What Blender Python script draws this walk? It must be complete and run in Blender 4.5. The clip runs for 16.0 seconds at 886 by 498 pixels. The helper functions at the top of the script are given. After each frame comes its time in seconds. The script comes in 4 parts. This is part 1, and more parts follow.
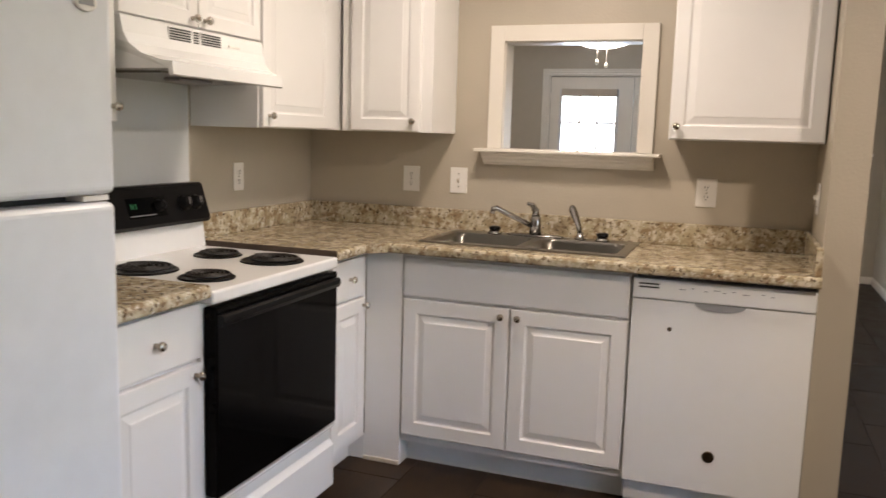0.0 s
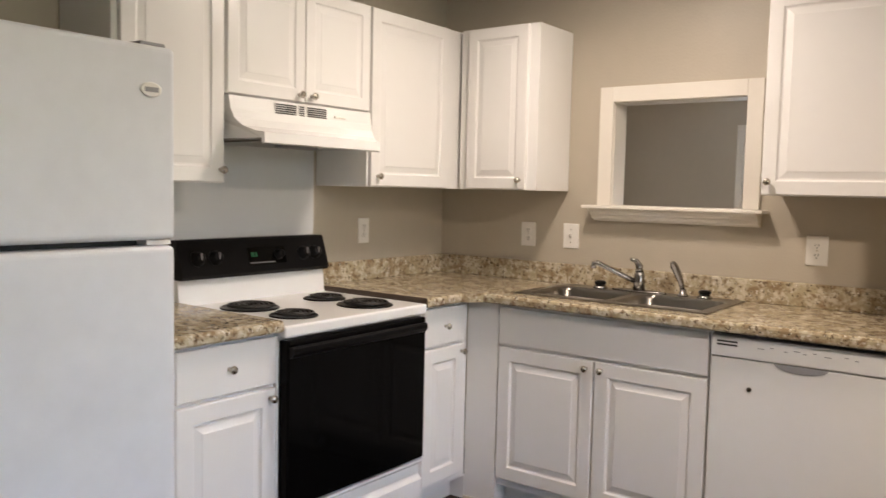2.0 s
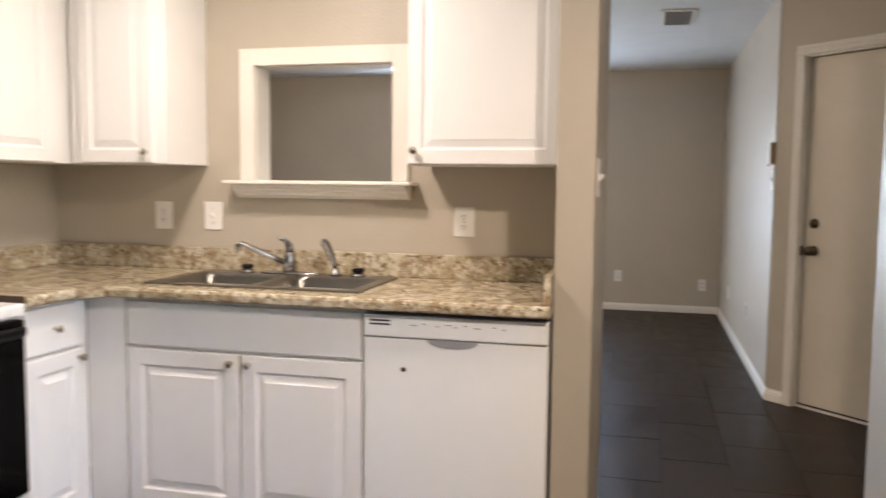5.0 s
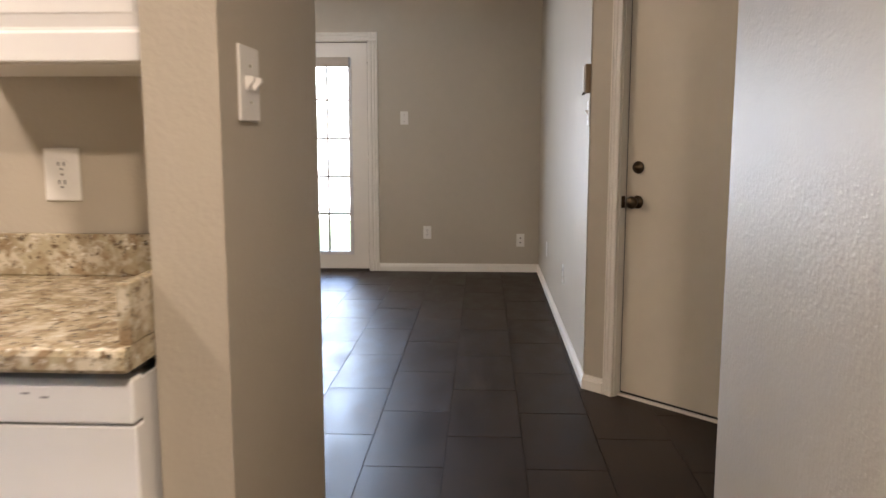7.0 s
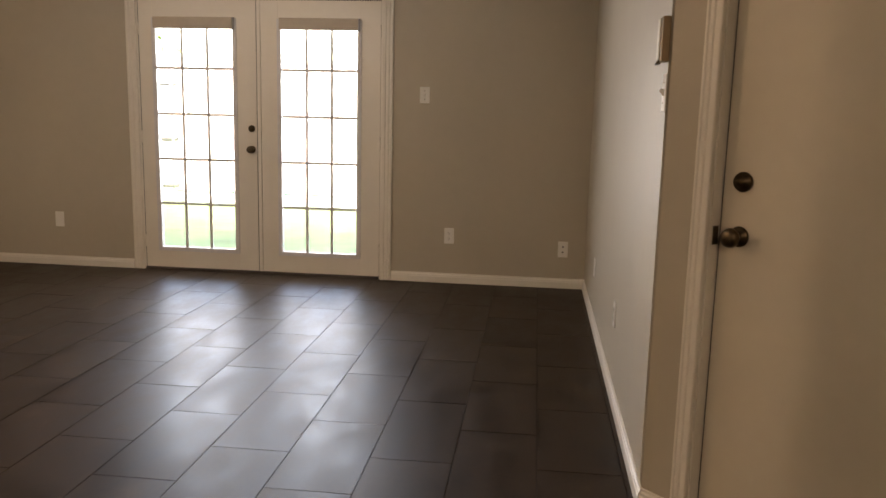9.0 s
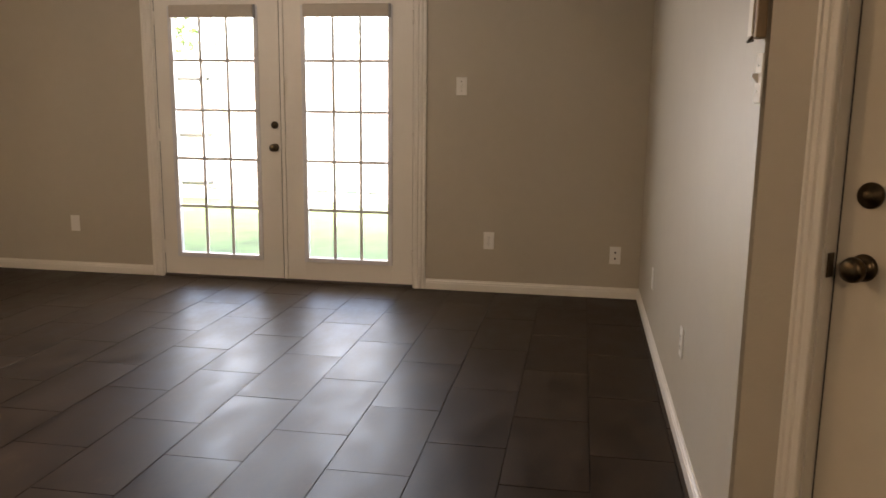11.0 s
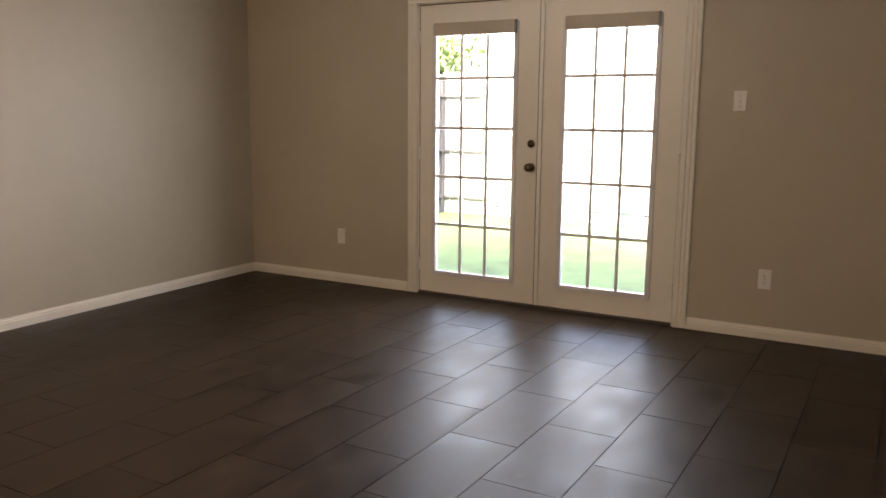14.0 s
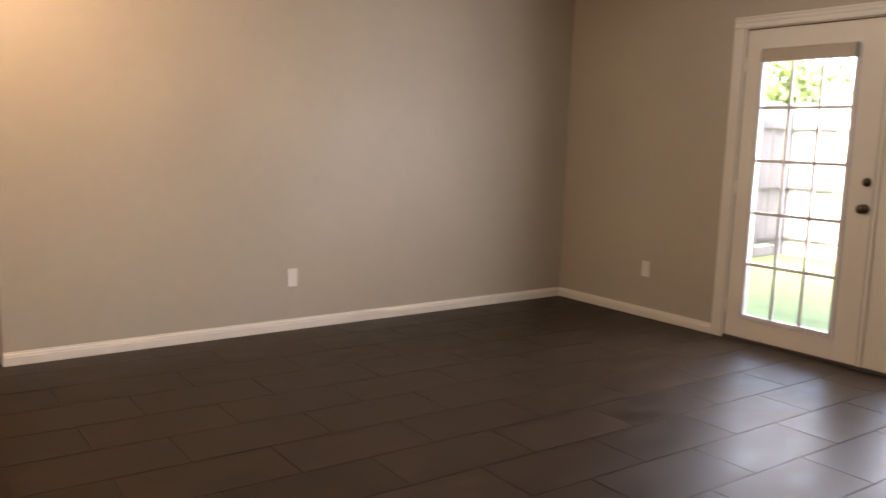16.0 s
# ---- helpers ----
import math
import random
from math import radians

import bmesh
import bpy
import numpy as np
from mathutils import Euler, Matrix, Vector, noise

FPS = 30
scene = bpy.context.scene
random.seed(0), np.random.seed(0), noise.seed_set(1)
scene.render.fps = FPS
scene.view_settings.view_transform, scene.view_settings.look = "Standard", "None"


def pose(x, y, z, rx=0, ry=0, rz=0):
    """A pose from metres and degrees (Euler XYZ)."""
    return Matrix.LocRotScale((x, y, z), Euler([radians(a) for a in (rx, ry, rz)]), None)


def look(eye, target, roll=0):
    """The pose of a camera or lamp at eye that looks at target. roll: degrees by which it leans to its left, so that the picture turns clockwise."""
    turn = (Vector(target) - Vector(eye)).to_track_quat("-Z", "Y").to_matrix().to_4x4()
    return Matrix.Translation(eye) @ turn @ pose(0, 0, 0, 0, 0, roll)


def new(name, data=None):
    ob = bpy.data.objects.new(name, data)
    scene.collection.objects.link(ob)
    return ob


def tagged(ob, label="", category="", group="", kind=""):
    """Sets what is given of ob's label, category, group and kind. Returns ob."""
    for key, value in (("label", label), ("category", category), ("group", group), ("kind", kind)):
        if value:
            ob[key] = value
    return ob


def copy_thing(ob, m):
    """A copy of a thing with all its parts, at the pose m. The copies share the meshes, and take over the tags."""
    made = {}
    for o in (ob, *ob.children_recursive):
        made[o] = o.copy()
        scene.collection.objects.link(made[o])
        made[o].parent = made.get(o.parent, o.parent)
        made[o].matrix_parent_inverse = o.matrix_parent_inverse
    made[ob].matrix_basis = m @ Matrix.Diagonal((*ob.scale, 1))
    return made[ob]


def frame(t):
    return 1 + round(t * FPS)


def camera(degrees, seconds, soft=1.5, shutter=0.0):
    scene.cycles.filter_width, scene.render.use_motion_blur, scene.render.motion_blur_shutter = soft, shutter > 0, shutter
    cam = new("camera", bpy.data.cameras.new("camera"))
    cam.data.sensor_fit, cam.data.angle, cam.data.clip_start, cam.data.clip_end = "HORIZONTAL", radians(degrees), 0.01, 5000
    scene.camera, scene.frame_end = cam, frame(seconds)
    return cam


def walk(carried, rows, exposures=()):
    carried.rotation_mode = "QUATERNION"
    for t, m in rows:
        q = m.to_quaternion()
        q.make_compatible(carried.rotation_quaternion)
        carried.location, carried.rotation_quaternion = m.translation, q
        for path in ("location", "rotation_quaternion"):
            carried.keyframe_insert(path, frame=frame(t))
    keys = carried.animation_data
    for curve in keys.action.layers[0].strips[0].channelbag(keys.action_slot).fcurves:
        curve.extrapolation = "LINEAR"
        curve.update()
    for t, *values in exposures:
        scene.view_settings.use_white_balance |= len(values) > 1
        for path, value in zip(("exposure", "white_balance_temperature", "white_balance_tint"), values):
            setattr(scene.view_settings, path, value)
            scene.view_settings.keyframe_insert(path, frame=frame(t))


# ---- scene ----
cam = camera(57.6, 16.0, shutter=0.4)
PATH = [
    (0, (1.990, -3.500, 1.353), (1.306, -1.641, 1.074), 1.7),
    (0.5, (2.153, -3.456, 1.341), (1.501, -1.580, 1.107), 2.8),
    (1, (2.304, -3.404, 1.347), (1.516, -1.575, 1.158), 2.7),
    (1.5, (2.477, -3.390, 1.362), (1.441, -1.688, 1.189), 2.1),
    (2, (2.584, -3.410, 1.357), (1.382, -1.818, 1.210), 1.3),
    (2.5, (2.634, -3.463, 1.361), (1.339, -1.944, 1.246), 1),
    (3, (2.651, -3.480, 1.355), (1.337, -1.977, 1.239), 0.9),
    (3.5, (2.648, -3.483, 1.352), (1.389, -1.934, 1.213), 1.4),
    (4, (2.616, -3.420, 1.340), (1.508, -1.765, 1.152), 1.3),
    (4.5, (2.563, -3.277, 1.332), (1.706, -1.482, 1.130), 1.2),
    (5, (2.533, -3.063, 1.301), (2.050, -1.129, 1.137), 0.6),
    (5.2, (2.537, -2.949, 1.283), (2.158, -0.993, 1.100), 1),
    (7.3, (2.794, -1.508, 1.227), (2.728, 0.466, 0.916), 0.8),
    (7.5, (2.790, -1.344, 1.219), (2.722, 0.628, 0.892), 2),
    (8, (2.839, -0.973, 1.230), (2.769, 1.000, 0.912), 0.6),
    (8.5, (2.898, -0.666, 1.256), (2.731, 1.300, 0.931), 1.3),
    (10.8, (2.884, 0.113, 1.274), (2.577, 2.055, 0.906), 0.7),
    (11, (2.871, 0.124, 1.274), (2.543, 2.064, 0.915), 0.7),
    (11.5, (2.860, 0.138, 1.279), (2.467, 2.067, 0.927), 1),
    (12, (2.833, 0.175, 1.269), (2.387, 2.093, 0.920), 0.9),
    (12.5, (2.825, 0.217, 1.280), (2.324, 2.122, 0.934), 0.4),
    (13, (2.873, 0.317, 1.292), (2.182, 2.164, 0.960), 0.5),
    (13.5, (2.929, 0.427, 1.290), (2.037, 2.186, 0.961), 0.8),
    (14, (2.957, 0.544, 1.272), (1.971, 2.254, 0.949), 0.5),
    (14.5, (3.018, 0.647, 1.295), (1.896, 2.273, 0.984), 0.1),
    (15, (3.077, 0.714, 1.284), (1.789, 2.213, 0.980), 1),
    (15.5, (3.135, 0.765, 1.260), (1.684, 2.112, 0.976), 1.9),
    (16, (3.143, 0.762, 1.261), (1.536, 1.923, 0.993), 2),
]
walk(cam, [(t, look(eye, target, roll)) for t, eye, target, roll in PATH],
     [(0, 5.33, 6350, 16), (3.5, 5.38, 6350, 16), (4.5, 5.53, 6250, 16), (5.2, 5.87, 6150, 17), (7.5, 5.65, 6800, 20), (8.5, 5.25, 8300, 23), (12.5, 5.1, 8200, 23), (13.2, 5.02, 8200, 23), (14.5, 5.1, 8200, 24), (15.5, 5.1, 8200, 26), (16, 5.3, 8300, 28)])

# ---- light: sky, sun, window light, lamps ----
world = bpy.data.worlds.new("world")
scene.world = world
world.use_nodes = True
wn = world.node_tree
sky = wn.nodes.new("ShaderNodeTexSky")
sky.sky_type = "NISHITA"
sky.sun_disc = False
sky.sun_elevation = radians(39)
sky.sun_rotation = radians(180)
sky.air_density, sky.dust_density = 1.0, 3.0
wn.links.new(sky.outputs["Color"], wn.nodes["Background"].inputs["Color"])
wn.nodes["Background"].inputs["Strength"].default_value = 0.13


def lamp(name, kind, m, energy, color, size=0.1, size_y=0.0):
    data = bpy.data.lights.new(name, kind)
    data.energy, data.color = energy, color
    if kind == "AREA":
        data.shape, data.size, data.size_y = "RECTANGLE", size, size_y or size
    elif kind == "POINT":
        data.shadow_soft_size = size
    else:
        data.angle = size
    ob = new(name, data)
    ob.matrix_basis = m
    return ob


lamp("sun", "SUN", look((1.0, -6.0, 12.0), (1.0, 9.0, 0.0)), 0.6, (0.95, 0.97, 1.0), radians(12))
lamp("kitchen_bulb", "AREA", pose(1.25, -0.95, 2.33), 0.45, (1.0, 0.84, 0.66), 0.18)
lamp("fan_bulb", "POINT", pose(0.93, 2.72, 2.02), 0.2, (1.0, 0.84, 0.64), 0.09)

# the sky's light in the two glazed openings
for x in (0.341, 1.292):
    lamp("door_daylight", "AREA", pose(x, 5.553, 1.16, -90), 1.05, (0.72, 0.86, 1.0), 0.58, 1.28)
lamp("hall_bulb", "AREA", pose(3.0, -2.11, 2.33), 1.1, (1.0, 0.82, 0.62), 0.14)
# warm fill added to brighten the living room's left wall, no known fixture
lamp("living_fill", "POINT", pose(-0.6, 1.25, 2.345), 1.2, (1.0, 0.74, 0.48), 0.06)


# ---- materials ----
def mat(name, color, rough=0.5, metal=0.0, vary=0.08, scale=6.0, bump=0.0, bscale=200.0, stretch=(1, 1, 1), spec=0.5,
        emit=0.0, trans=0.0, rand=0.0, rvary=0.0, coat=0.0):
    m = bpy.data.materials.new(name)
    m.use_nodes = True
    nt = m.node_tree
    b = nt.nodes["Principled BSDF"]
    b.inputs["Roughness"].default_value = rough
    b.inputs["Metallic"].default_value = metal
    b.inputs["Specular IOR Level"].default_value = spec
    b.inputs["Transmission Weight"].default_value = trans
    b.inputs["Coat Weight"].default_value = coat
    c4 = (*color, 1)
    b.inputs["Base Color"].default_value = c4
    if emit:
        b.inputs["Emission Color"].default_value = c4
        b.inputs["Emission Strength"].default_value = emit
    tc = nt.nodes.new("ShaderNodeTexCoord")
    mp = nt.nodes.new("ShaderNodeMapping")
    mp.inputs["Scale"].default_value = stretch
    nt.links.new(tc.outputs["Object"], mp.inputs["Vector"])
    if rand:    # each piece takes its own stretch of the pattern
        pi = nt.nodes.new("ShaderNodeObjectInfo")
        sh = nt.nodes.new("ShaderNodeMath")
        sh.operation = "MULTIPLY"
        sh.inputs[1].default_value = 41.0
        nt.links.new(pi.outputs["Random"], sh.inputs[0])
        nt.links.new(sh.outputs[0], mp.inputs["Location"])
    if vary:
        n1 = nt.nodes.new("ShaderNodeTexNoise")
        n1.inputs["Scale"].default_value = scale
        n1.inputs["Detail"].default_value = 6
        n2 = nt.nodes.new("ShaderNodeTexNoise")
        n2.inputs["Scale"].default_value = scale * 9
        n2.inputs["Detail"].default_value = 3
        nt.links.new(mp.outputs["Vector"], n1.inputs["Vector"])
        nt.links.new(mp.outputs["Vector"], n2.inputs["Vector"])
        add = nt.nodes.new("ShaderNodeMath")
        add.operation = "MULTIPLY_ADD"
        nt.links.new(n2.outputs["Fac"], add.inputs[0])
        add.inputs[1].default_value = 0.35
        nt.links.new(n1.outputs["Fac"], add.inputs[2])
        if rand:
            oi = nt.nodes.new("ShaderNodeObjectInfo")
            ra = nt.nodes.new("ShaderNodeMath")
            ra.operation = "MULTIPLY_ADD"
            nt.links.new(oi.outputs["Random"], ra.inputs[0])
            ra.inputs[1].default_value = rand
            nt.links.new(add.outputs[0], ra.inputs[2])
            add = ra
        ramp = nt.nodes.new("ShaderNodeMapRange")
        ramp.inputs["From Min"].default_value = 0.4
        ramp.inputs["From Max"].default_value = 0.95 + rand
        ramp.inputs["To Min"].default_value = 1 - vary
        ramp.inputs["To Max"].default_value = 1 + vary
        nt.links.new(add.outputs[0], ramp.inputs["Value"])
        mul = nt.nodes.new("ShaderNodeVectorMath")
        mul.operation = "SCALE"
        mul.inputs[0].default_value = color
        nt.links.new(ramp.outputs["Result"], mul.inputs["Scale"])
        nt.links.new(mul.outputs["Vector"], b.inputs["Base Color"])
        if rvary:
            rr = nt.nodes.new("ShaderNodeMapRange")
            rr.inputs["From Min"].default_value = 0.4
            rr.inputs["From Max"].default_value = 0.9
            rr.inputs["To Min"].default_value = rough - rvary
            rr.inputs["To Max"].default_value = rough + rvary
            nt.links.new(add.outputs[0], rr.inputs["Value"])
            nt.links.new(rr.outputs["Result"], b.inputs["Roughness"])
    if bump:
        n3 = nt.nodes.new("ShaderNodeTexNoise")
        n3.inputs["Scale"].default_value = bscale
        n3.inputs["Detail"].default_value = 4
        nt.links.new(mp.outputs["Vector"], n3.inputs["Vector"])
        bp = nt.nodes.new("ShaderNodeBump")
        bp.inputs["Strength"].default_value = bump
        bp.inputs["Distance"].default_value = 0.004
        nt.links.new(n3.outputs["Fac"], bp.inputs["Height"])
        nt.links.new(bp.outputs["Normal"], b.inputs["Normal"])
    return m


def granite():
    m = bpy.data.materials.new("speckled_laminate")
    m.use_nodes = True
    nt = m.node_tree
    b = nt.nodes["Principled BSDF"]
    b.inputs["Roughness"].default_value = 0.16
    tc = nt.nodes.new("ShaderNodeTexCoord")
    col = None
    layers = (((0.43, 0.37, 0.245), 0, 0, 0), ((0.30, 0.235, 0.145), 14.0, 0.50, 0.18), ((0.58, 0.52, 0.40), 26.0, 0.53, 0.14), ((0.27, 0.195, 0.115), 31.0, 0.57, 0.11),
              ((0.13, 0.088, 0.05), 50.0, 0.60, 0.07), ((0.055, 0.042, 0.03), 85.0, 0.64, 0.06), ((0.72, 0.68, 0.58), 70.0, 0.63, 0.09))
    for i, (c, s, edge, soft) in enumerate(layers):
        if not i:
            rgb = nt.nodes.new("ShaderNodeRGB")
            rgb.outputs[0].default_value = (*c, 1)
            col = rgb.outputs[0]
            continue
        n = nt.nodes.new("ShaderNodeTexNoise")
        n.noise_dimensions = "4D"
        n.inputs["W"].default_value = 3.7 * i
        n.inputs["Scale"].default_value = s
        n.inputs["Detail"].default_value = 3
        n.inputs["Roughness"].default_value = 0.6
        nt.links.new(tc.outputs["Object"], n.inputs["Vector"])
        r = nt.nodes.new("ShaderNodeMapRange")
        r.inputs["From Min"].default_value = edge - soft / 2
        r.inputs["From Max"].default_value = edge + soft / 2
        nt.links.new(n.outputs["Fac"], r.inputs["Value"])
        mx = nt.nodes.new("ShaderNodeMix")
        mx.data_type = "RGBA"
        nt.links.new(r.outputs["Result"], mx.inputs[0])
        nt.links.new(col, mx.inputs[6])
        mx.inputs[7].default_value = (*c, 1)
        col = mx.outputs[2]
    nt.links.new(col, b.inputs["Base Color"])
    return m


def thin_glass():
    """Thin window glass: clear, with a mirror gloss that grows at a slant."""
    m = bpy.data.materials.new("clear_glass")
    m.use_nodes = True
    nt = m.node_tree
    nt.nodes.remove(nt.nodes["Principled BSDF"])
    clear, gloss, mix, fr = (nt.nodes.new("ShaderNode" + k) for k in ("BsdfTransparent", "BsdfGlossy", "MixShader", "Fresnel"))
    gloss.inputs["Roughness"].default_value = 0.0
    clear.inputs["Color"].default_value = (0.93, 0.95, 0.95, 1)
    fr.inputs["IOR"].default_value = 1.45
    nt.links.new(fr.outputs[0], mix.inputs[0])
    nt.links.new(clear.outputs[0], mix.inputs[1])
    nt.links.new(gloss.outputs[0], mix.inputs[2])
    nt.links.new(mix.outputs[0], nt.nodes["Material Output"].inputs["Surface"])
    return m


WALL = mat("greige_wall_paint", (0.46, 0.412, 0.333), 0.46, vary=0.05, scale=1.5, bump=0.25, bscale=90)
CEIL = mat("ceiling_paint", (0.74, 0.73, 0.70), 0.8, vary=0.04, bump=0.5, bscale=120)
TRIM = mat("white_trim_paint", (0.77, 0.73, 0.66), 0.35, vary=0.03, scale=3, bump=0.02, bscale=60)
CAB = mat("white_cabinet_lacquer", (0.79, 0.78, 0.765), 0.30, vary=0.02, scale=2)
ENAMEL = mat("white_enamel", (0.80, 0.80, 0.79), 0.22, vary=0.02, scale=3)
FRIDGE = mat("pebbled_white_enamel", (0.72, 0.74, 0.775), 0.34, vary=0.08, scale=2, bump=0.07, bscale=260)
BLACKGLASS = mat("black_oven_glass", (0.002, 0.002, 0.0022), 0.09, vary=0.1, spec=0.06)
BLACK = mat("black_plastic", (0.004, 0.004, 0.0045), 0.28, vary=0.15, scale=20, spec=0.12)
COIL = mat("burner_coil_iron", (0.02, 0.018, 0.017), 0.5, metal=0.3, vary=0.3, scale=30)
CHROME = mat("chrome", (0.30, 0.29, 0.28), 0.2, metal=1.0, vary=0.04)
NICKEL = mat("brushed_nickel", (0.50, 0.46, 0.40), 0.22, metal=1.0, vary=0.06)
STEEL = mat("brushed_stainless", (0.24, 0.225, 0.205), 0.28, metal=1.0, vary=0.08, scale=8, stretch=(1, 12, 1))
BRASS = mat("aged_brass", (0.10, 0.073, 0.045), 0.3, metal=1.0, vary=0.3, scale=40)
ENDSTRIP = mat("brown_laminate_core", (0.07, 0.045, 0.03), 0.6, vary=0.3, scale=15)
SPLASH = mat("pale_grey_panel", (0.62, 0.63, 0.64), 0.35, vary=0.03, scale=3)
PLATE = mat("white_plastic_plate", (0.80, 0.78, 0.74), 0.3, vary=0.02)
SLOT = mat("dark_slot", (0.02, 0.02, 0.02), 0.6, vary=0.1)
GREYPR = mat("grey_print", (0.30, 0.30, 0.31), 0.5, vary=0.05)
DISPLAY = mat("green_display", (0.01, 0.14, 0.05), 0.4, vary=0, emit=0.0025)
DOORP = mat("cream_door_paint", (0.66, 0.60, 0.50), 0.4, vary=0.05, scale=2, bump=0.1, bscale=70)
SHADE = mat("beige_shade_fabric", (0.50, 0.43, 0.35), 0.7, vary=0.06, scale=20)
LITE = mat("grey_white_lite_frame", (0.68, 0.68, 0.69), 0.4, vary=0.04)
GLASS = thin_glass()
BOWL = mat("frosted_lamp_glass", (1.0, 0.93, 0.82), 0.5, vary=0, emit=0.3)
WOODY = mat("tan_wood", (0.28, 0.19, 0.10), 0.5, vary=0.25, scale=12, stretch=(1, 1, 0.1))
TILE = mat("dark_plank_tile", (0.033, 0.022, 0.0145), 0.40, spec=0.10, vary=0.6, scale=5, bump=0.045, bscale=7, stretch=(1.6, 0.8, 1), rand=0.12, rvary=0.08)
GROUT = mat("grout", (0.024, 0.017, 0.0125), 0.8, vary=0.2, scale=20)
THRESH = mat("threshold_bronze", (0.06, 0.05, 0.045), 0.5, vary=0.2)
# far fence's washed-out brightness is put into a paler wood colour
FENCE_PALE = mat("glare_pale_fence_wood", (0.38, 0.38, 0.375), 0.8, vary=0.2, scale=6, stretch=(6, 6, 0.5), rand=0.2)
# the shadow under the rails is put into this dark colour, posts share it
FENCE_SHADE_DARK = mat("rail_shade_and_post_wood", (0.075, 0.077, 0.08), 0.8, vary=0.4, scale=6, stretch=(6, 6, 0.5), rand=0.3)
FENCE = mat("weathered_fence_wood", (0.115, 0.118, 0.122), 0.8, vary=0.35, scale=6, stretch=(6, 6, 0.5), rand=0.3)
GRASS = mat("lawn", (0.06, 0.105, 0.033), 0.9, vary=0.5, scale=3)
LEAF = mat("leaves", (0.07, 0.12, 0.03), 0.6, vary=0.5, scale=8)
BARK = mat("bark", (0.12, 0.09, 0.07), 0.9, vary=0.4, scale=12, bump=0.5, bscale=40)
CONC = mat("concrete", (0.42, 0.40, 0.37), 0.85, vary=0.15, scale=4, bump=0.2, bscale=80)
GRANITE = granite()


# ---- mesh helpers ----
def thing(name, m, label, category, group="", kind=""):
    ob = new(name)
    ob.empty_display_size = 0.05
    ob.matrix_basis = m
    return tagged(ob, label, category, group, kind)


def part(name, bm, material, parent=None, label=""):
    me = bpy.data.meshes.new(name)
    bm.normal_update()
    bm.to_mesh(me)
    bm.free()
    me.materials.append(material)
    ob = new(name, me)
    ob.parent = parent
    if label:
        ob["label"] = label
    return ob


def structure(name, bm, material, label="", category="wall"):
    return tagged(part(name, bm, material), label, category, kind="structure")


def add_box(bm, x0, x1, y0, y1, z0, z1, bevel=0.0, segs=2):
    g = bmesh.ops.create_cube(bm, size=1.0)
    vs = g["verts"]
    for v in vs:
        v.co = Vector(((x0 + x1) / 2 + v.co.x * (x1 - x0), (y0 + y1) / 2 + v.co.y * (y1 - y0), (z0 + z1) / 2 + v.co.z * (z1 - z0)))
    if bevel:
        es = list({e for v in vs for e in v.link_edges})
        bmesh.ops.bevel(bm, geom=es, offset=bevel, segments=segs, affect="EDGES", profile=0.5)
    return bm


def box(x0, x1, y0, y1, z0, z1, bevel=0.0, segs=2):
    return add_box(bmesh.new(), x0, x1, y0, y1, z0, z1, bevel, segs)


def lathe(profile, m=None, seg=20, bm=None):
    """Turns (radius, height) pairs about z."""
    bm = bm or bmesh.new()
    rings = []
    for r, h in profile:
        rings.append([bm.verts.new((r * math.cos(2 * math.pi * i / seg), r * math.sin(2 * math.pi * i / seg), h)) for i in range(seg)])
    for a, b in zip(rings, rings[1:]):
        for i in range(seg):
            f = bm.faces.new((a[i], a[(i + 1) % seg], b[(i + 1) % seg], b[i]))
            f.smooth = True
    bm.faces.new(rings[0][::-1])
    bm.faces.new(rings[-1])
    if m is not None:
        for ring in rings:
            for v in ring:
                v.co = m @ v.co
    return bm


def tube(points, radius, seg=10, bm=None, radii=None):
    bm = bm or bmesh.new()
    pts = [Vector(p) for p in points]
    rings = []
    for i, p in enumerate(pts):
        d = (pts[min(i + 1, len(pts) - 1)] - pts[max(i - 1, 0)]).normalized()
        q = d.to_track_quat("Z", "Y")
        r = radii[i] if radii else radius
        rings.append([bm.verts.new(p + q @ Vector((r * math.cos(2 * math.pi * k / seg), r * math.sin(2 * math.pi * k / seg), 0))) for k in range(seg)])
    for a, b in zip(rings, rings[1:]):
        for k in range(seg):
            f = bm.faces.new((a[k], a[(k + 1) % seg], b[(k + 1) % seg], b[k]))
            f.smooth = True
    bm.faces.new(rings[0][::-1])
    bm.faces.new(rings[-1])
    return bm


def extrude(profile, x0, x1, axis="x", bm=None):
    """A closed profile of (y, z) pairs drawn out along x, or of (x, z) along y, or (x, y) along z."""
    bm = bm or bmesh.new()

    def at(a, b, t):
        return {"x": (t, a, b), "y": (a, t, b), "z": (a, b, t)}[axis]
    one = [bm.verts.new(at(a, b, x0)) for a, b in profile]
    two = [bm.verts.new(at(a, b, x1)) for a, b in profile]
    n = len(profile)
    for i in range(n):
        bm.faces.new((one[i], one[(i + 1) % n], two[(i + 1) % n], two[i]))
    bm.faces.new(one[::-1])
    bm.faces.new(two)
    bmesh.ops.recalc_face_normals(bm, faces=bm.faces)
    return bm


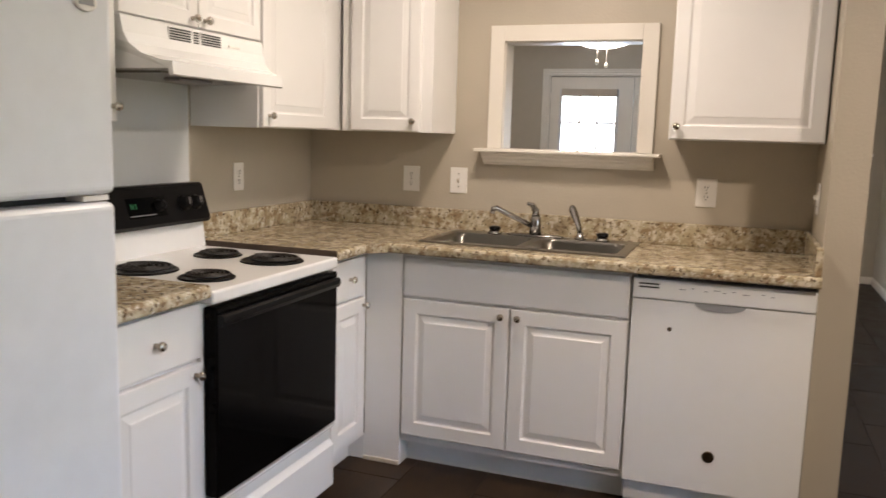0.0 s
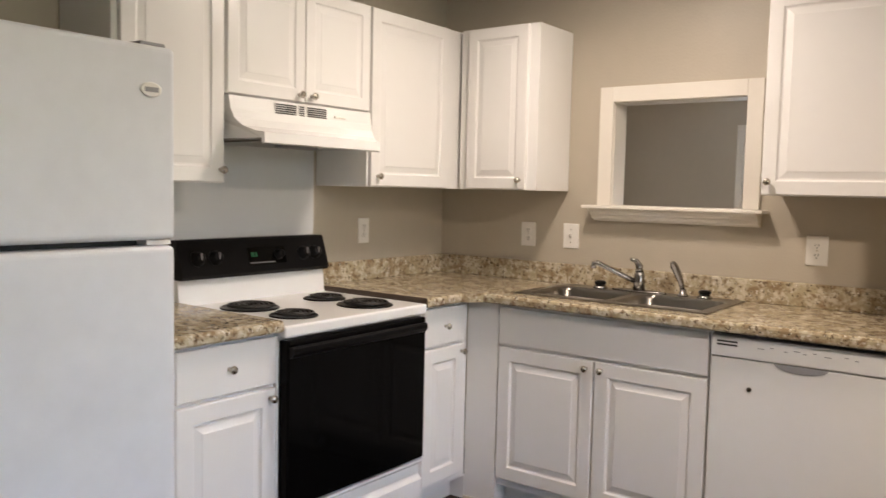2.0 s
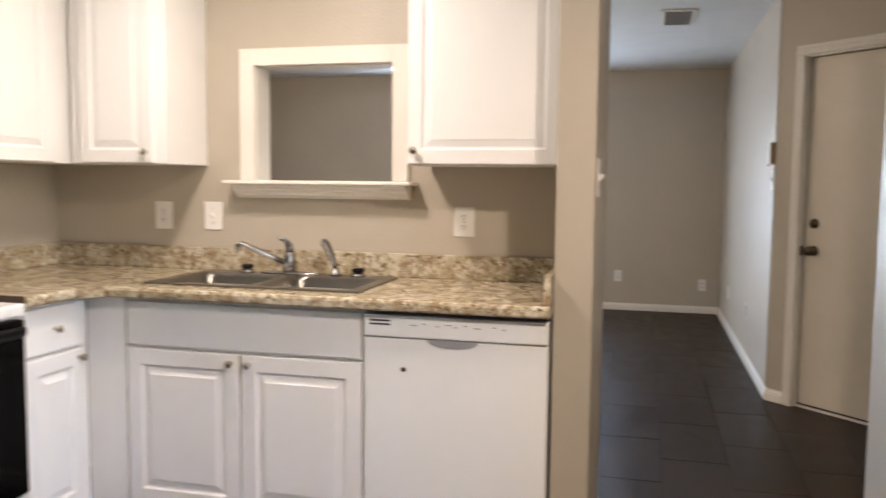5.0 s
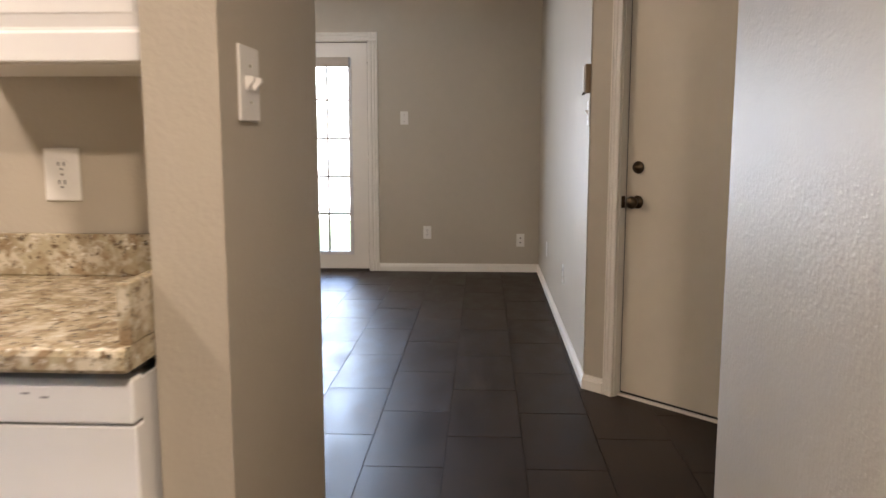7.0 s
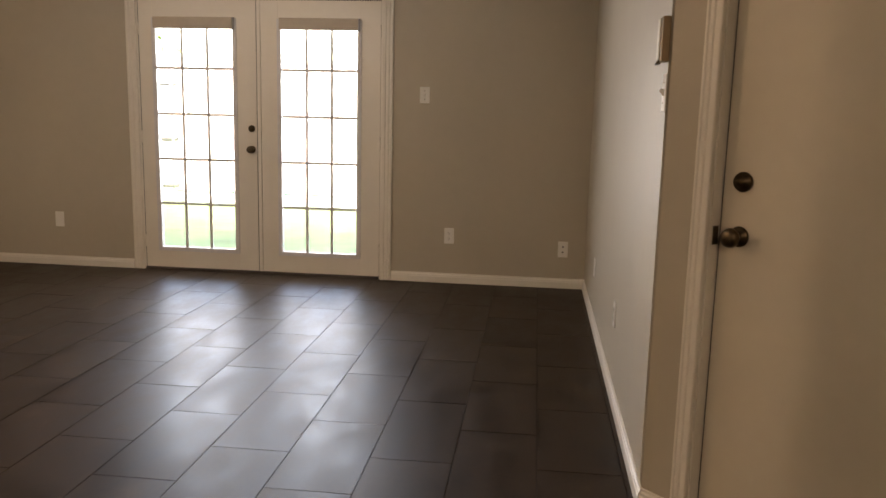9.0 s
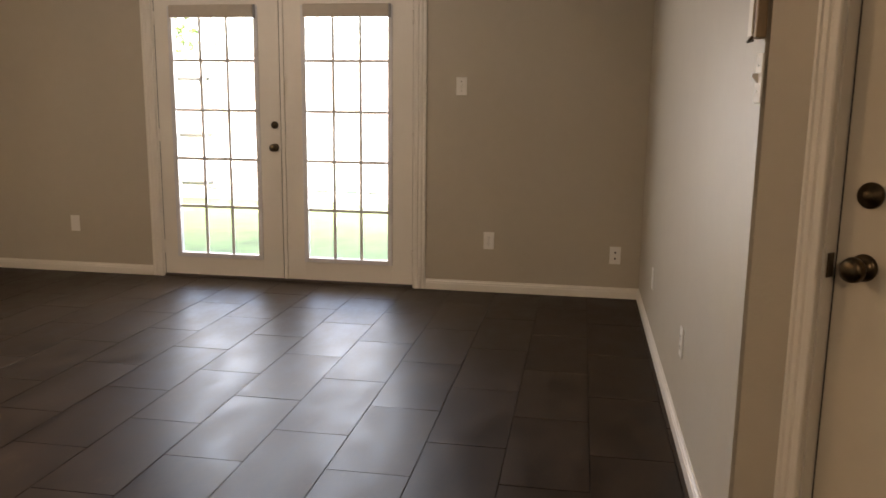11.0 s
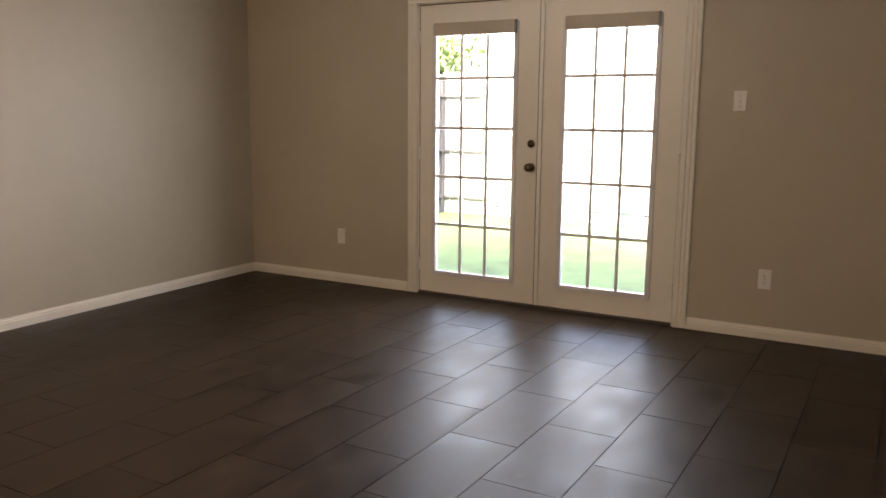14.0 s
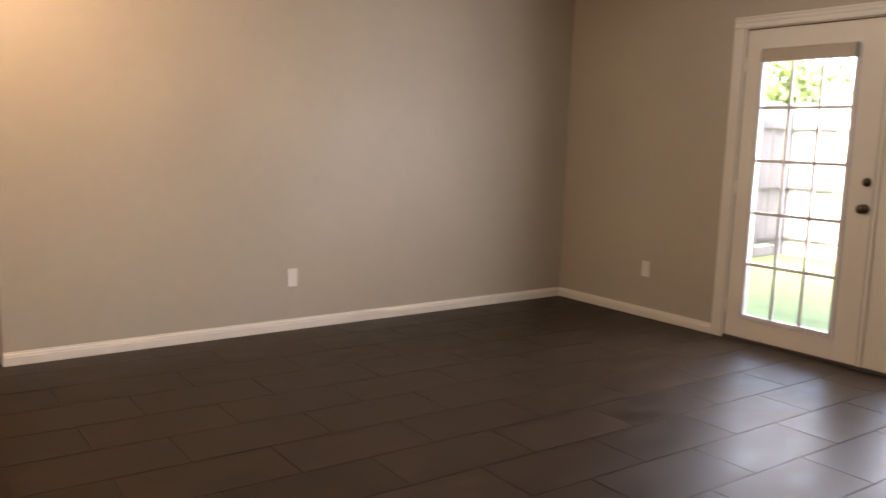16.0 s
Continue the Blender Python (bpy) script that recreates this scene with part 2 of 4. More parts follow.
def cell_block(us, vs, gone, t0, t1, place):
    """One solid over a grid of cells, all but those gone, from t0 to t1 deep."""
    bm = bmesh.new()
    made = {}

    def vert(i, j, t):
        if (i, j, t) not in made:
            made[i, j, t] = bm.verts.new(place(us[i], vs[j], (t0, t1)[t]))
        return made[i, j, t]
    kept = {(i, j) for i in range(len(us) - 1) for j in range(len(vs) - 1)} - gone
    for i, j in sorted(kept):
        ring = [(i, j), (i + 1, j), (i + 1, j + 1), (i, j + 1)]
        for t in (0, 1):
            bm.faces.new([vert(a, c, t) for a, c in ring])
        for k, (di, dj) in enumerate(((0, -1), (1, 0), (0, 1), (-1, 0))):
            if (i + di, j + dj) not in kept:
                p, q = ring[k], ring[(k + 1) % 4]
                bm.faces.new((vert(*p, 0), vert(*q, 0), vert(*q, 1), vert(*p, 1)))
    bmesh.ops.recalc_face_normals(bm, faces=bm.faces)
    return bm


def panel_door(x0, x1, z0, z1, yb, thick=0.019, stile=0.055, raised=True, relief=1.0):
    """A routed raised-panel front: nested rings on the face, which looks to -y; yb is its back."""
    yf = yb - thick
    rings = [(0, yb), (0, yf + 0.004), (0.0015, yf + 0.001), (0.004, yf)]
    if raised:
        rings += [(stile, yf), (stile + 0.003, yf + 0.004), (stile + 0.005, yf + 0.009), (stile + 0.011, yf + 0.0105), (stile + 0.014, yf + 0.0095),
                  (stile + 0.033, yf + 0.003), (stile + 0.035, yf + 0.001), (stile + 0.038, yf + 0.0005)]
        rings[4:] = [(a, yf + (b - yf) * relief) for a, b in rings[4:]]
    bm = bmesh.new()
    loops = []
    for inset, y in rings:
        loops.append([bm.verts.new(c) for c in ((x0 + inset, y, z0 + inset), (x1 - inset, y, z0 + inset), (x1 - inset, y, z1 - inset), (x0 + inset, y, z1 - inset))])
    for a, b in zip(loops, loops[1:]):
        for i in range(4):
            bm.faces.new((a[i], a[(i + 1) % 4], b[(i + 1) % 4], b[i]))
    bm.faces.new(loops[0][::-1])
    bm.faces.new(loops[-1])
    bmesh.ops.recalc_face_normals(bm, faces=bm.faces)
    return bm


def knob(parent, x, y, z, r=0.014):
    return part("knob", lathe([(r * 0.55, 0), (r * 0.42, 0.006), (r * 0.42, 0.012), (r * 0.9, 0.017), (r, 0.022), (r * 0.75, 0.028), (r * 0.2, 0.0295)],
                              pose(x, y, z, 90), 16), NICKEL, parent, "round brushed nickel knob")


# ---- the large structure ----
H = 2.46          # ceiling height
RW, LW, FW = 3.285, -1.678, 5.478   # living room: right, left and far wall


def wall(name, boxes, label="greige painted plaster wall"):
    bm = bmesh.new()
    for b in boxes:
        add_box(bm, *b)
    return structure(name, bm, WALL, label, "wall")


wall("wall_kitchen_left", [(-0.12, 0, -5.6, 0.0, 0, H)])
# the sink wall with the pass-through opening
PX0, PX1, PZ0, PZ1 = 0.966, 1.566, 1.302, 1.772
structure("wall_sink", cell_block([-0.12, PX0, PX1, 2.262], [0, PZ0, PZ1, H], {(1, 1)}, 0.0, 0.12, lambda u, v, w: (u, w, v)), WALL,
          "greige painted wall with a pass-through opening", "wall")
wall("wall_fin", [(2.262, 2.381, -0.522, 0.205, 0, H)], "greige wall end beside the counter")
wall("wall_living_near", [(-1.678, -0.12, 0.0, 0.12, 0, H)])
LEFT_WALL = pose(LW - 0.02, FW, 0, 0, 0, 2.3)     # a little out of square
bm = box(-0.12, 0, -4.172, 0, 0, H)
add_box(bm, -0.12, 0, -5.35, -4.172, 2.1, H)
bmesh.ops.transform(bm, matrix=LEFT_WALL, verts=bm.verts)
structure("wall_living_left", bm, WALL, "greige painted plaster wall", "wall")
wall("wall_hall", [(LW - 1.3, LW - 1.18, 0.0, 1.43, 0, H), (LW - 1.18, LW - 0.12, 1.31, 1.43, 0, H), (LW - 1.18, LW, 0.0, 0.12, 0, H)])
DX0, DX1, DZ = -0.105, 1.767, 2.05
wall("wall_far", [(LW - 0.12, DX0, FW, FW + 0.14, 0, H), (DX1, 4.6, FW, FW + 0.14, 0, H), (DX0, DX1, FW, FW + 0.14, DZ, H)])
wall("wall_living_right", [(RW, RW + 0.12, 2.166, FW, 0, H)])
wall("wall_entry_side", [(4.35, 4.47, 0.178, 1.10, 0, H)])
wall("wall_hall_corner", [(3.395, 4.35, 0.178, 0.298, 0, H), (3.395, 3.515, -1.5, 0.178, 0, H)], "greige orange-peel textured wall corner")
wall("wall_dining_side", [(3.515, 5.0, -1.5, -1.38, 0, H)])
# dining side behind the start, with a window in its outer wall
wall("wall_rear", [(-0.12, 5.12, -5.72, -5.6, 0, H)])
wall("wall_rear_right", [(5.0, 5.12, -5.6, -3.0, 0, H), (5.0, 5.12, -1.7, -1.38, 0, H), (5.0, 5.12, -3.0, -1.7, 0, 0.9), (5.0, 5.12, -3.0, -1.7, 2.1, H)])
# entry wall at 45 degrees
ENTRY = pose(RW, 2.115, 0, 0, 0, -45)
bm = bmesh.new()
for b in ((0, 0.165, 0, 0.12, 0, H), (1.075, 1.62, 0, 0.12, 0, H), (0.165, 1.075, 0, 0.12, 2.055, H)):
    add_box(bm, *b)
bmesh.ops.transform(bm, matrix=ENTRY, verts=bm.verts)
structure("wall_entry", bm, WALL, "greige wall set at an angle round the entry door", "wall")

structure("ceiling", box(-3.0, 5.2, -5.75, FW + 0.14, H, H + 0.1), CEIL, "white textured ceiling", "ceiling")
floor = structure("floor", box(-3.0, 5.2, -5.75, FW + 0.14, -0.10, -0.004), GROUT, "dark brown porcelain tile floor laid in running bond", "floor")


def baseboard(name, x0, x1, m, h=0.072):
    bm = extrude([(0, 0), (-0.014, 0), (-0.014, h * 0.62), (-0.011, h * 0.68), (-0.011, h * 0.80), (-0.006, h * 0.88), (-0.005, h), (0, h)], x0, x1)
    bmesh.ops.transform(bm, matrix=m, verts=bm.verts)
    return structure(name, bm, TRIM, "white moulded baseboard", "baseboard")


baseboard("baseboard", LW - 0.02, DX0 - 0.08, pose(0, FW, 0))
baseboard("baseboard", DX1 + 0.08, RW, pose(0, FW, 0))
baseboard("baseboard", -FW, -2.105, pose(RW, 0, 0, 0, 0, -90))
baseboard("baseboard", -4.172, -0.016, LEFT_WALL @ pose(0, 0, 0, 0, 0, 90))
baseboard("baseboard", 0.0, 0.115, ENTRY)


# ---- french doors ----
def door_knob(parent, name, x, y, z, r, lock=False):
    if lock:
        prof = [(r, 0), (r, 0.006), (r * 0.92, 0.012), (r * 0.5, 0.014), (r * 0.45, 0.02), (r * 0.1, 0.021)]
    else:
        prof = [(r * 1.05, 0), (r * 1.05, 0.004), (r * 0.8, 0.009), (r * 0.4, 0.012), (r * 0.4, 0.028), (r * 0.8, 0.034), (r, 0.046), (r * 0.9, 0.058), (r * 0.5, 0.064), (r * 0.1, 0.065)]
    return part(name, lathe(prof, pose(x, y, z, 90), 24), BRASS, parent, "aged brass " + name.replace("_", " "))


def french_leaf(x0, x1, gx0, gx1, handed):
    """One glazed leaf: stiles and rails, a lite frame with a grille of fifteen panes, a rolled shade's cassette."""
    yf, yb, z0, z1, gz0, gz1 = FW + 0.006, FW + 0.05, 0.020, 2.033, 0.156, 1.900
    leaf = thing("french_door", pose((x0 + x1) / 2, FW, 0), "white painted french door leaf with fifteen glass panes, closed", "door", "french doors", "structure")
    o = Vector(((x0 + x1) / 2, FW, 0))

    def put(name, bm, m, par=leaf, label=""):
        bmesh.ops.translate(bm, verts=bm.verts, vec=-o)
        return part(name, bm, m, par, label)
    put("stile", box(x0, gx0, yf, yb, z0, z1, 0.002), TRIM)
    put("stile", box(gx1, x1, yf, yb, z0, z1, 0.002), TRIM)
    put("rail", box(gx0, gx1, yf, yb, z0, gz0), TRIM)
    put("rail", box(gx0, gx1, yf, yb, gz1, z1), TRIM)
    w = 0.024
    fr = bmesh.new()
    for b in ((gx0 - 0.008, gx0 + w, gz0 - 0.008, gz1), (gx1 - w, gx1 + 0.008, gz0 - 0.008, gz1), (gx0 + w, gx1 - w, gz0 - 0.008, gz0 + w), (gx0 + w, gx1 - w, gz1 - w, gz1)):
        add_box(fr, b[0], b[1], yf - 0.009, yf + 0.03, b[2], b[3], 0.003)
    put("lite_frame", fr, LITE, label="grey-white frame round the glass")
    ix0, ix1, iz0, iz1 = gx0 + w, gx1 - w, gz0 + w, gz1 - w - 0.0005
    for i in range(3):
        for j in range(5):
            a, b = ix0 + (ix1 - ix0) * i / 3, ix0 + (ix1 - ix0) * (i + 1) / 3
            c, d = iz0 + (iz1 - iz0) * j / 5, iz0 + (iz1 - iz0) * (j + 1) / 5
            p = put("pane", box(a + 0.0005, b - 0.0005, yf + 0.014, yf + 0.018, c + 0.0005, d - 0.0005), GLASS)
            p.visible_shadow = False
    for i in (1, 2):
        x = ix0 + (ix1 - ix0) * i / 3
        put("muntin", box(x - 0.0105, x + 0.0105, yf + 0.001, yf + 0.0125, iz0, iz1, 0.002), LITE)
    for j in range(1, 5):
        z = iz0 + (iz1 - iz0) * j / 5
        put("muntin", box(ix0, ix1, yf + 0.0005, yf + 0.013, z - 0.010, z + 0.010, 0.002), LITE)
    cas = put("shade_cassette", box(gx0 + 0.016, gx1 - 0.012, yf - 0.036, yf - 0.0095, gz1 - 0.080, gz1 + 0.006, 0.008, 3), SHADE, label="cream roller shade cassette")
    put("end_cap", box(gx1 - 0.012, gx1 - 0.002, yf - 0.034, yf - 0.0095, gz1 - 0.084, gz1 + 0.006, 0.002), GREYPR, cas, "grey plastic end cap")
    hx = x0 if handed < 0 else x1
    for z in (0.22, 1.02, 1.82):
        bm = lathe([(0.006, -0.045), (0.006, 0.045)], pose(hx, yf - 0.004, z), 10)
        add_box(bm, hx - 0.015, hx + 0.015, yf - 0.002, yf - 0.0002, z - 0.045, z + 0.045)
        put("hinge", bm, TRIM, label="white painted hinge")
    return leaf, put


MID = 0.818
leaf, put = french_leaf(-0.088, MID - 0.002, 0.022, 0.660, -1)
for nm, z, r, lock in (("deadbolt", 1.103, 0.026, True), ("door_knob", 0.948, 0.027, False)):
    k = door_knob(None, nm, 0.775, FW + 0.006, z, r, lock)
    k.data.transform(Matrix.Translation((-(-0.088 + MID - 0.002) / 2, -FW, 0)))
    k.parent = leaf
leaf2, put2 = french_leaf(MID + 0.002, 1.75, 0.983, 1.601, 1)
put2("astragal", box(MID + 0.006, MID + 0.034, FW - 0.006, FW + 0.006, 0.020, 2.033, 0.003), TRIM)
# strip coloured dark as the shaded joint between the leaves
put2("seal", box(MID + 0.0022, MID + 0.0055, FW - 0.001, FW + 0.006, 0.020, 2.033), SLOT, label="dark strip for the shade in the joint between the leaves")
bm = bmesh.new()
for b in ((DX0, -0.09, FW - 0.0, FW + 0.14, 0, DZ), (1.752, DX1, FW - 0.0, FW + 0.14, 0, DZ), (-0.09, 1.752, FW, FW + 0.14, 2.039, DZ)):
    add_box(bm, *b)
structure("door_jamb", bm, TRIM, "white painted jamb of the french doors", "door frame")
CASING = [(0.0, -0.001), (0.0, -0.011), (0.004, -0.014), (0.012, -0.014), (0.016, -0.0105), (0.022, -0.0105), (0.026, -0.0145), (0.036, -0.0155), (0.041, -0.012),
          (0.047, -0.012), (0.052, -0.017), (0.07, -0.019), (0.075, -0.016), (0.075, -0.001)]
structure("door_casing", extrude([(DX0 - 0.076 + a * 1.067, FW + c) for a, c in CASING], 0, DZ + 0.070, "z"), TRIM, "white moulded casing round the french doors", "trim")
structure("door_casing", extrude([(DX1 + 0.076 - a * 1.067, FW + c) for a, c in CASING], 0, DZ + 0.070, "z"), TRIM, "white moulded casing round the french doors", "trim")
structure("door_casing", extrude([(FW + c - 0.0005, DZ + 0.0695 - a) for a, c in CASING], DX0 - 0.07, DX1 + 0.07, "x"), TRIM, "white moulded casing round the french doors", "trim")
# dark strips put the shade of the gaps round the leaves into colour
gap_bm = bmesh.new()
for b in ((-0.089, 1.751, 2.0335, 2.0385), (-0.0897, -0.0885, 0.012, 2.033), (1.7505, 1.7518, 0.012, 2.033)):
    add_box(gap_bm, b[0], b[1], FW + 0.004, FW + 0.06, b[2], b[3])
structure("gap_shade_strip", gap_bm, SLOT, "dark strips for the shade in the gaps round the french doors", "trim")
structure("threshold", box(-0.09, 1.752, FW - 0.012, FW + 0.16, -0.003, 0.019, 0.003), THRESH, "dark bronze door threshold", "threshold")

# ---- entry door ----
entry = thing("entry_door", ENTRY, "cream painted flush entry door, closed, with brass locks", "door", kind="structure")
part("door_slab", box(0.182, 1.058, 0.042, 0.085, 0.022, 2.037, 0.003), DOORP, entry)
part("threshold", box(0.17, 1.07, 0.03, 0.12, -0.003, 0.010, 0.002), TRIM, entry, "worn white threshold strip")
bm = bmesh.new()
for x0, x1, z0, z1 in ((0.1655, 0.178, 0, 2.05), (1.062, 1.0745, 0, 2.05), (0.178, 1.062, 2.041, 2.0545)):
    add_box(bm, x0, x1, 0.0, 0.12, z0, z1)
part("jamb", bm, TRIM, entry)
stop = bmesh.new()
for x0, x1, z0, z1 in ((0.1785, 0.200, 0.012, 2.040), (1.040, 1.0615, 0.012, 2.040), (0.2005, 1.0395, 2.020, 2.0405)):
    add_box(stop, x0, x1, 0.0855, 0.119, z0, z1)
part("door_stop", stop, TRIM, entry)
# dark strips fill the gap round the slab with the colour of its shade
seal = bmesh.new()
for x0, x1, z0, z1 in ((0.1783, 0.1817, 0.012, 2.040), (1.0583, 1.0617, 0.012, 2.040), (0.182, 1.058, 2.0375, 2.0405)):
    add_box(seal, x0, x1, 0.045, 0.085, z0, z1)
part("gap_shade_strip", seal, SLOT, entry, "dark strips for the shade in the door gap")
# dark strip painted as the shade under the slab
part("under_door_shade", box(0.183, 1.057, 0.048, 0.08, 0.0105, 0.0219), SLOT, entry)
prof = CASING
part("casing", extrude([(0.116 + a * 0.76, b) for a, b in prof], 0, 2.06, "z"), TRIM, entry, "white fluted door casing")
part("casing", extrude([(1.124 - a * 0.76, b) for a, b in prof], 0, 2.06, "z"), TRIM, entry, "white fluted door casing")
part("casing", extrude([(b, 2.107 - a * 0.76) for a, b in prof], 0.116, 1.124, "x"), TRIM, entry, "white fluted door casing")
door_knob(entry, "deadbolt", 0.245, 0.042, 1.088, 0.029, True)
door_knob(entry, "door_knob", 0.245, 0.042, 0.93, 0.029)
part("strike_plate", box(0.1785, 0.181, 0.01, 0.035, 0.90, 0.955), BRASS, entry)


# ---- kitchen: cabinets ----
def base_cabinet(m, w, label, doors, drawer=None, false_front=None, depth=0.585, toe=0.105, top=0.888, group="base cabinets"):
    """Front looks to -y. doors: (x0, x1, knob x or None); drawer: (x0, x1)."""
    ob = thing("base_cabinet", m, label, "cabinet", group)
    bm = box(0, w, -depth, -0.003, toe, top)
    part("carcass", bm, CAB, ob)
    part("toe_kick", box(0.002, w - 0.002, -depth + 0.07, -0.01, 0.0, toe - 0.001), CAB, ob, "white recessed toe kick")
    yb = -depth - 0.001
    if drawer:
        d = part("drawer_front", panel_door(drawer[0], drawer[1], 0.716, 0.872, yb, raised=False), CAB, ob)
        knob(d, (drawer[0] + drawer[1]) / 2, yb - 0.019, 0.794)
    if false_front:
        part("false_front", panel_door(false_front[0], false_front[1], 0.716, 0.872, yb, raised=False), CAB, ob)
    for x0, x1, kx in doors:
        d = part("door", panel_door(x0, x1, 0.138, 0.703, yb), CAB, ob)
        if kx is not None:
            knob(d, kx, yb - 0.019, 0.672)
    return ob


LEFT = lambda y, z=0.0: pose(0, y, z, 0, 0, 90)
base_cabinet(LEFT(-2.15), 0.482, "white raised-panel base cabinet with one drawer, beside the range", [(0.105, 0.478, 0.452)], (0.105, 0.478))
base_cabinet(LEFT(-0.928), 0.350, "narrow white base cabinet with one drawer, beside the range", [(0.03, 0.305, 0.284)], (0.03, 0.305))
base_cabinet(pose(0.748, 0, 0), 0.897, "white sink base cabinet with two raised-panel doors", [(0.006, 0.445, 0.415), (0.452, 0.891, 0.482)], None, (0.006, 0.891), depth=0.563)
fil = thing("corner_filler", pose(0.62, -0.575, 0), "white corner filler panel between base cabinets", "cabinet panel")
part("panel", box(-0.033, 0.127, 0, 0.018, 0.0, 0.886, 0.001), CAB, fil)
part("toe_panel", box(-0.11, -0.034, 0, 0.018, 0, 0.104, 0.001), CAB, fil)
part("return_panel", box(0.109, 0.127, 0.019, 0.10, 0, 0.105, 0.001), CAB, fil)
part("base_trim", box(-0.033, 0.127, -0.008, -0.0005, 0.0, 0.018, 0.002), DOORP, fil, "cream quarter-round trim at the floor")


def wall_cabinet(m, w, h, label, doors, depth=0.302, stile=0.05):
    """doors: (x0, x1, knob x, knob z)."""
    ob = thing("wall_cabinet", m, label, "cabinet", "wall cabinets")
    part("carcass", box(0, w, -depth, -0.003, 0, h, 0.001, 1), CAB, ob)
    for x0, x1, kx, kz in doors:
        d = part("door", panel_door(x0, x1, 0.003, h - 0.003, -depth - 0.001, stile=stile, relief=0.6), CAB, ob)
        knob(d, kx, -depth - 0.020, kz)
    return ob


CZ, CT = 1.362, 2.098
wall_cabinet(LEFT(-2.062, CZ), 0.405, CT - CZ, "white raised-panel wall cabinet beside the range hood", [(0.02, 0.401, 0.385, 0.045)])
wall_cabinet(LEFT(-1.652, 1.668), 0.722, CT - 1.668, "short white two-door wall cabinet over the range hood", [(0.004, 0.359, 0.330, 0.028), (0.363, 0.718, 0.392, 0.028)], stile=0.045)
wall_cabinet(LEFT(-0.926, CZ), 0.92, CT - CZ, "white raised-panel corner wall cabinet, closed", [(0.006, 0.53, 0.045, 0.045)])
wall_cabinet(pose(0.325, 0, CZ), 0.422, CT - CZ, "white raised-panel wall cabinet beside the pass-through", [(0.05, 0.372, 0.345, 0.045)])
wall_cabinet(pose(1.712, 0, CZ), 0.545, CT - CZ, "wide white raised-panel wall cabinet above the dishwasher", [(0.004, 0.541, 0.030, 0.05)])

# range hood: shallow concave side, sloped canopy, flat lip
hood = thing("range_hood", LEFT(-1.650, 1.496), "white enamelled under-cabinet range hood", "range hood")
A, B = 0.004, 0.716
prof = [(-0.003, 0.02), (-0.003, 0.168), (-0.325, 0.168), (-0.335, 0.12), (-0.352, 0.090), (-0.39, 0.062), (-0.45, 0.044), (-0.488, 0.040), (-0.490, 0.004), (-0.478, 0.0), (-0.474, 0.02)]
bm = extrude(prof, A, B)
for v in bm.verts:   # the lip draws in towards the front
    if v.co.y < -0.33:
        k = (-0.33 - v.co.y) / 0.160
        v.co.x += k * (0.018 if v.co.x < 0.3 else -0.125)
part("canopy", bm, ENAMEL, hood)
for i, (x0, x1) in enumerate(((0.20, 0.305), (0.315, 0.345), (0.355, 0.46))):
    vent = part("vent", box(x0, x1, -0.3335, -0.329, 0.118, 0.160), ENAMEL, hood, "row of dark vent slots")
    for j in range(5):
        part("slot", box(x0 + 0.003, x1 - 0.003, -0.3355, -0.3335, 0.121 + 0.0078 * j, 0.1255 + 0.0078 * j), SLOT, vent)
part("switch_row", box(0.50, 0.56, -0.3385, -0.333, 0.128, 0.136, 0.001), PLATE, hood)
part("grease_filter", box(0.08, 0.62, -0.40, -0.06, 0.012, 0.018), STEEL, hood, "dull aluminium grease filter underneath")
part("light_lens", box(0.25, 0.42, -0.33, -0.27, 0.0, 0.012, 0.004), GREYPR, hood)

# ---- kitchen: range ----
rng = thing("electric_range", LEFT(-1.668), "white electric coil range with black backguard and black glass oven door", "stove")
W = 0.735
part("body", box(0.0, W - 0.004, -0.60, -0.01, 0.03, 0.875), ENAMEL, rng)
part("cooktop", box(-0.002, W - 0.002, -0.645, -0.01, 0.868, 0.908, 0.008, 3), ENAMEL, rng, "white enamelled cooktop")
part("backsplash_panel", extrude([(-0.01, 0.906), (-0.075, 0.906), (-0.060, 1.02), (-0.01, 1.02)], 0.0, W - 0.004), ENAMEL, rng)
bg = part("backguard", extrude([(-0.008, 1.005), (-0.088, 1.005), (-0.098, 1.018), (-0.058, 1.142), (-0.048, 1.150), (-0.008, 1.150)], -0.002, W - 0.002), BLACK, rng, "black control backguard")


def on_guard(t, off=0.0):
    a, b = Vector((0, -0.098, 1.018)), Vector((0, -0.058, 1.142))
    n = Vector((0, -0.952, -0.307))
    return a + (b - a) * t + n * off


for x in (0.075, 0.155, 0.60, 0.665):
    p = on_guard(0.5)
    q = Vector((0, -0.952, 0.307)).to_track_quat("Z", "Y").to_matrix().to_4x4()
    kb = part("control_knob", lathe([(0.030, 0), (0.030, 0.004), (0.022, 0.006), (0.020, 0.024), (0.013, 0.027)], Matrix.Translation((x, p.y, p.z)) @ q, 20), BLACK, bg, "round black control knob")
    part("pointer", add_box(bmesh.new(), x - 0.002, x + 0.002, p.y - 0.030, p.y - 0.023, p.z + 0.000, p.z + 0.024), GREYPR, bg)
p = on_guard(0.5)
q = Vector((0, -0.952, 0.307)).to_track_quat("Z", "Y").to_matrix().to_4x4()
part("control_knob", lathe([(0.022, 0), (0.022, 0.004), (0.017, 0.006), (0.016, 0.022), (0.01, 0.024)], Matrix.Translation((0.465, p.y, p.z)) @ q, 20), BLACK, bg, "round black timer knob")


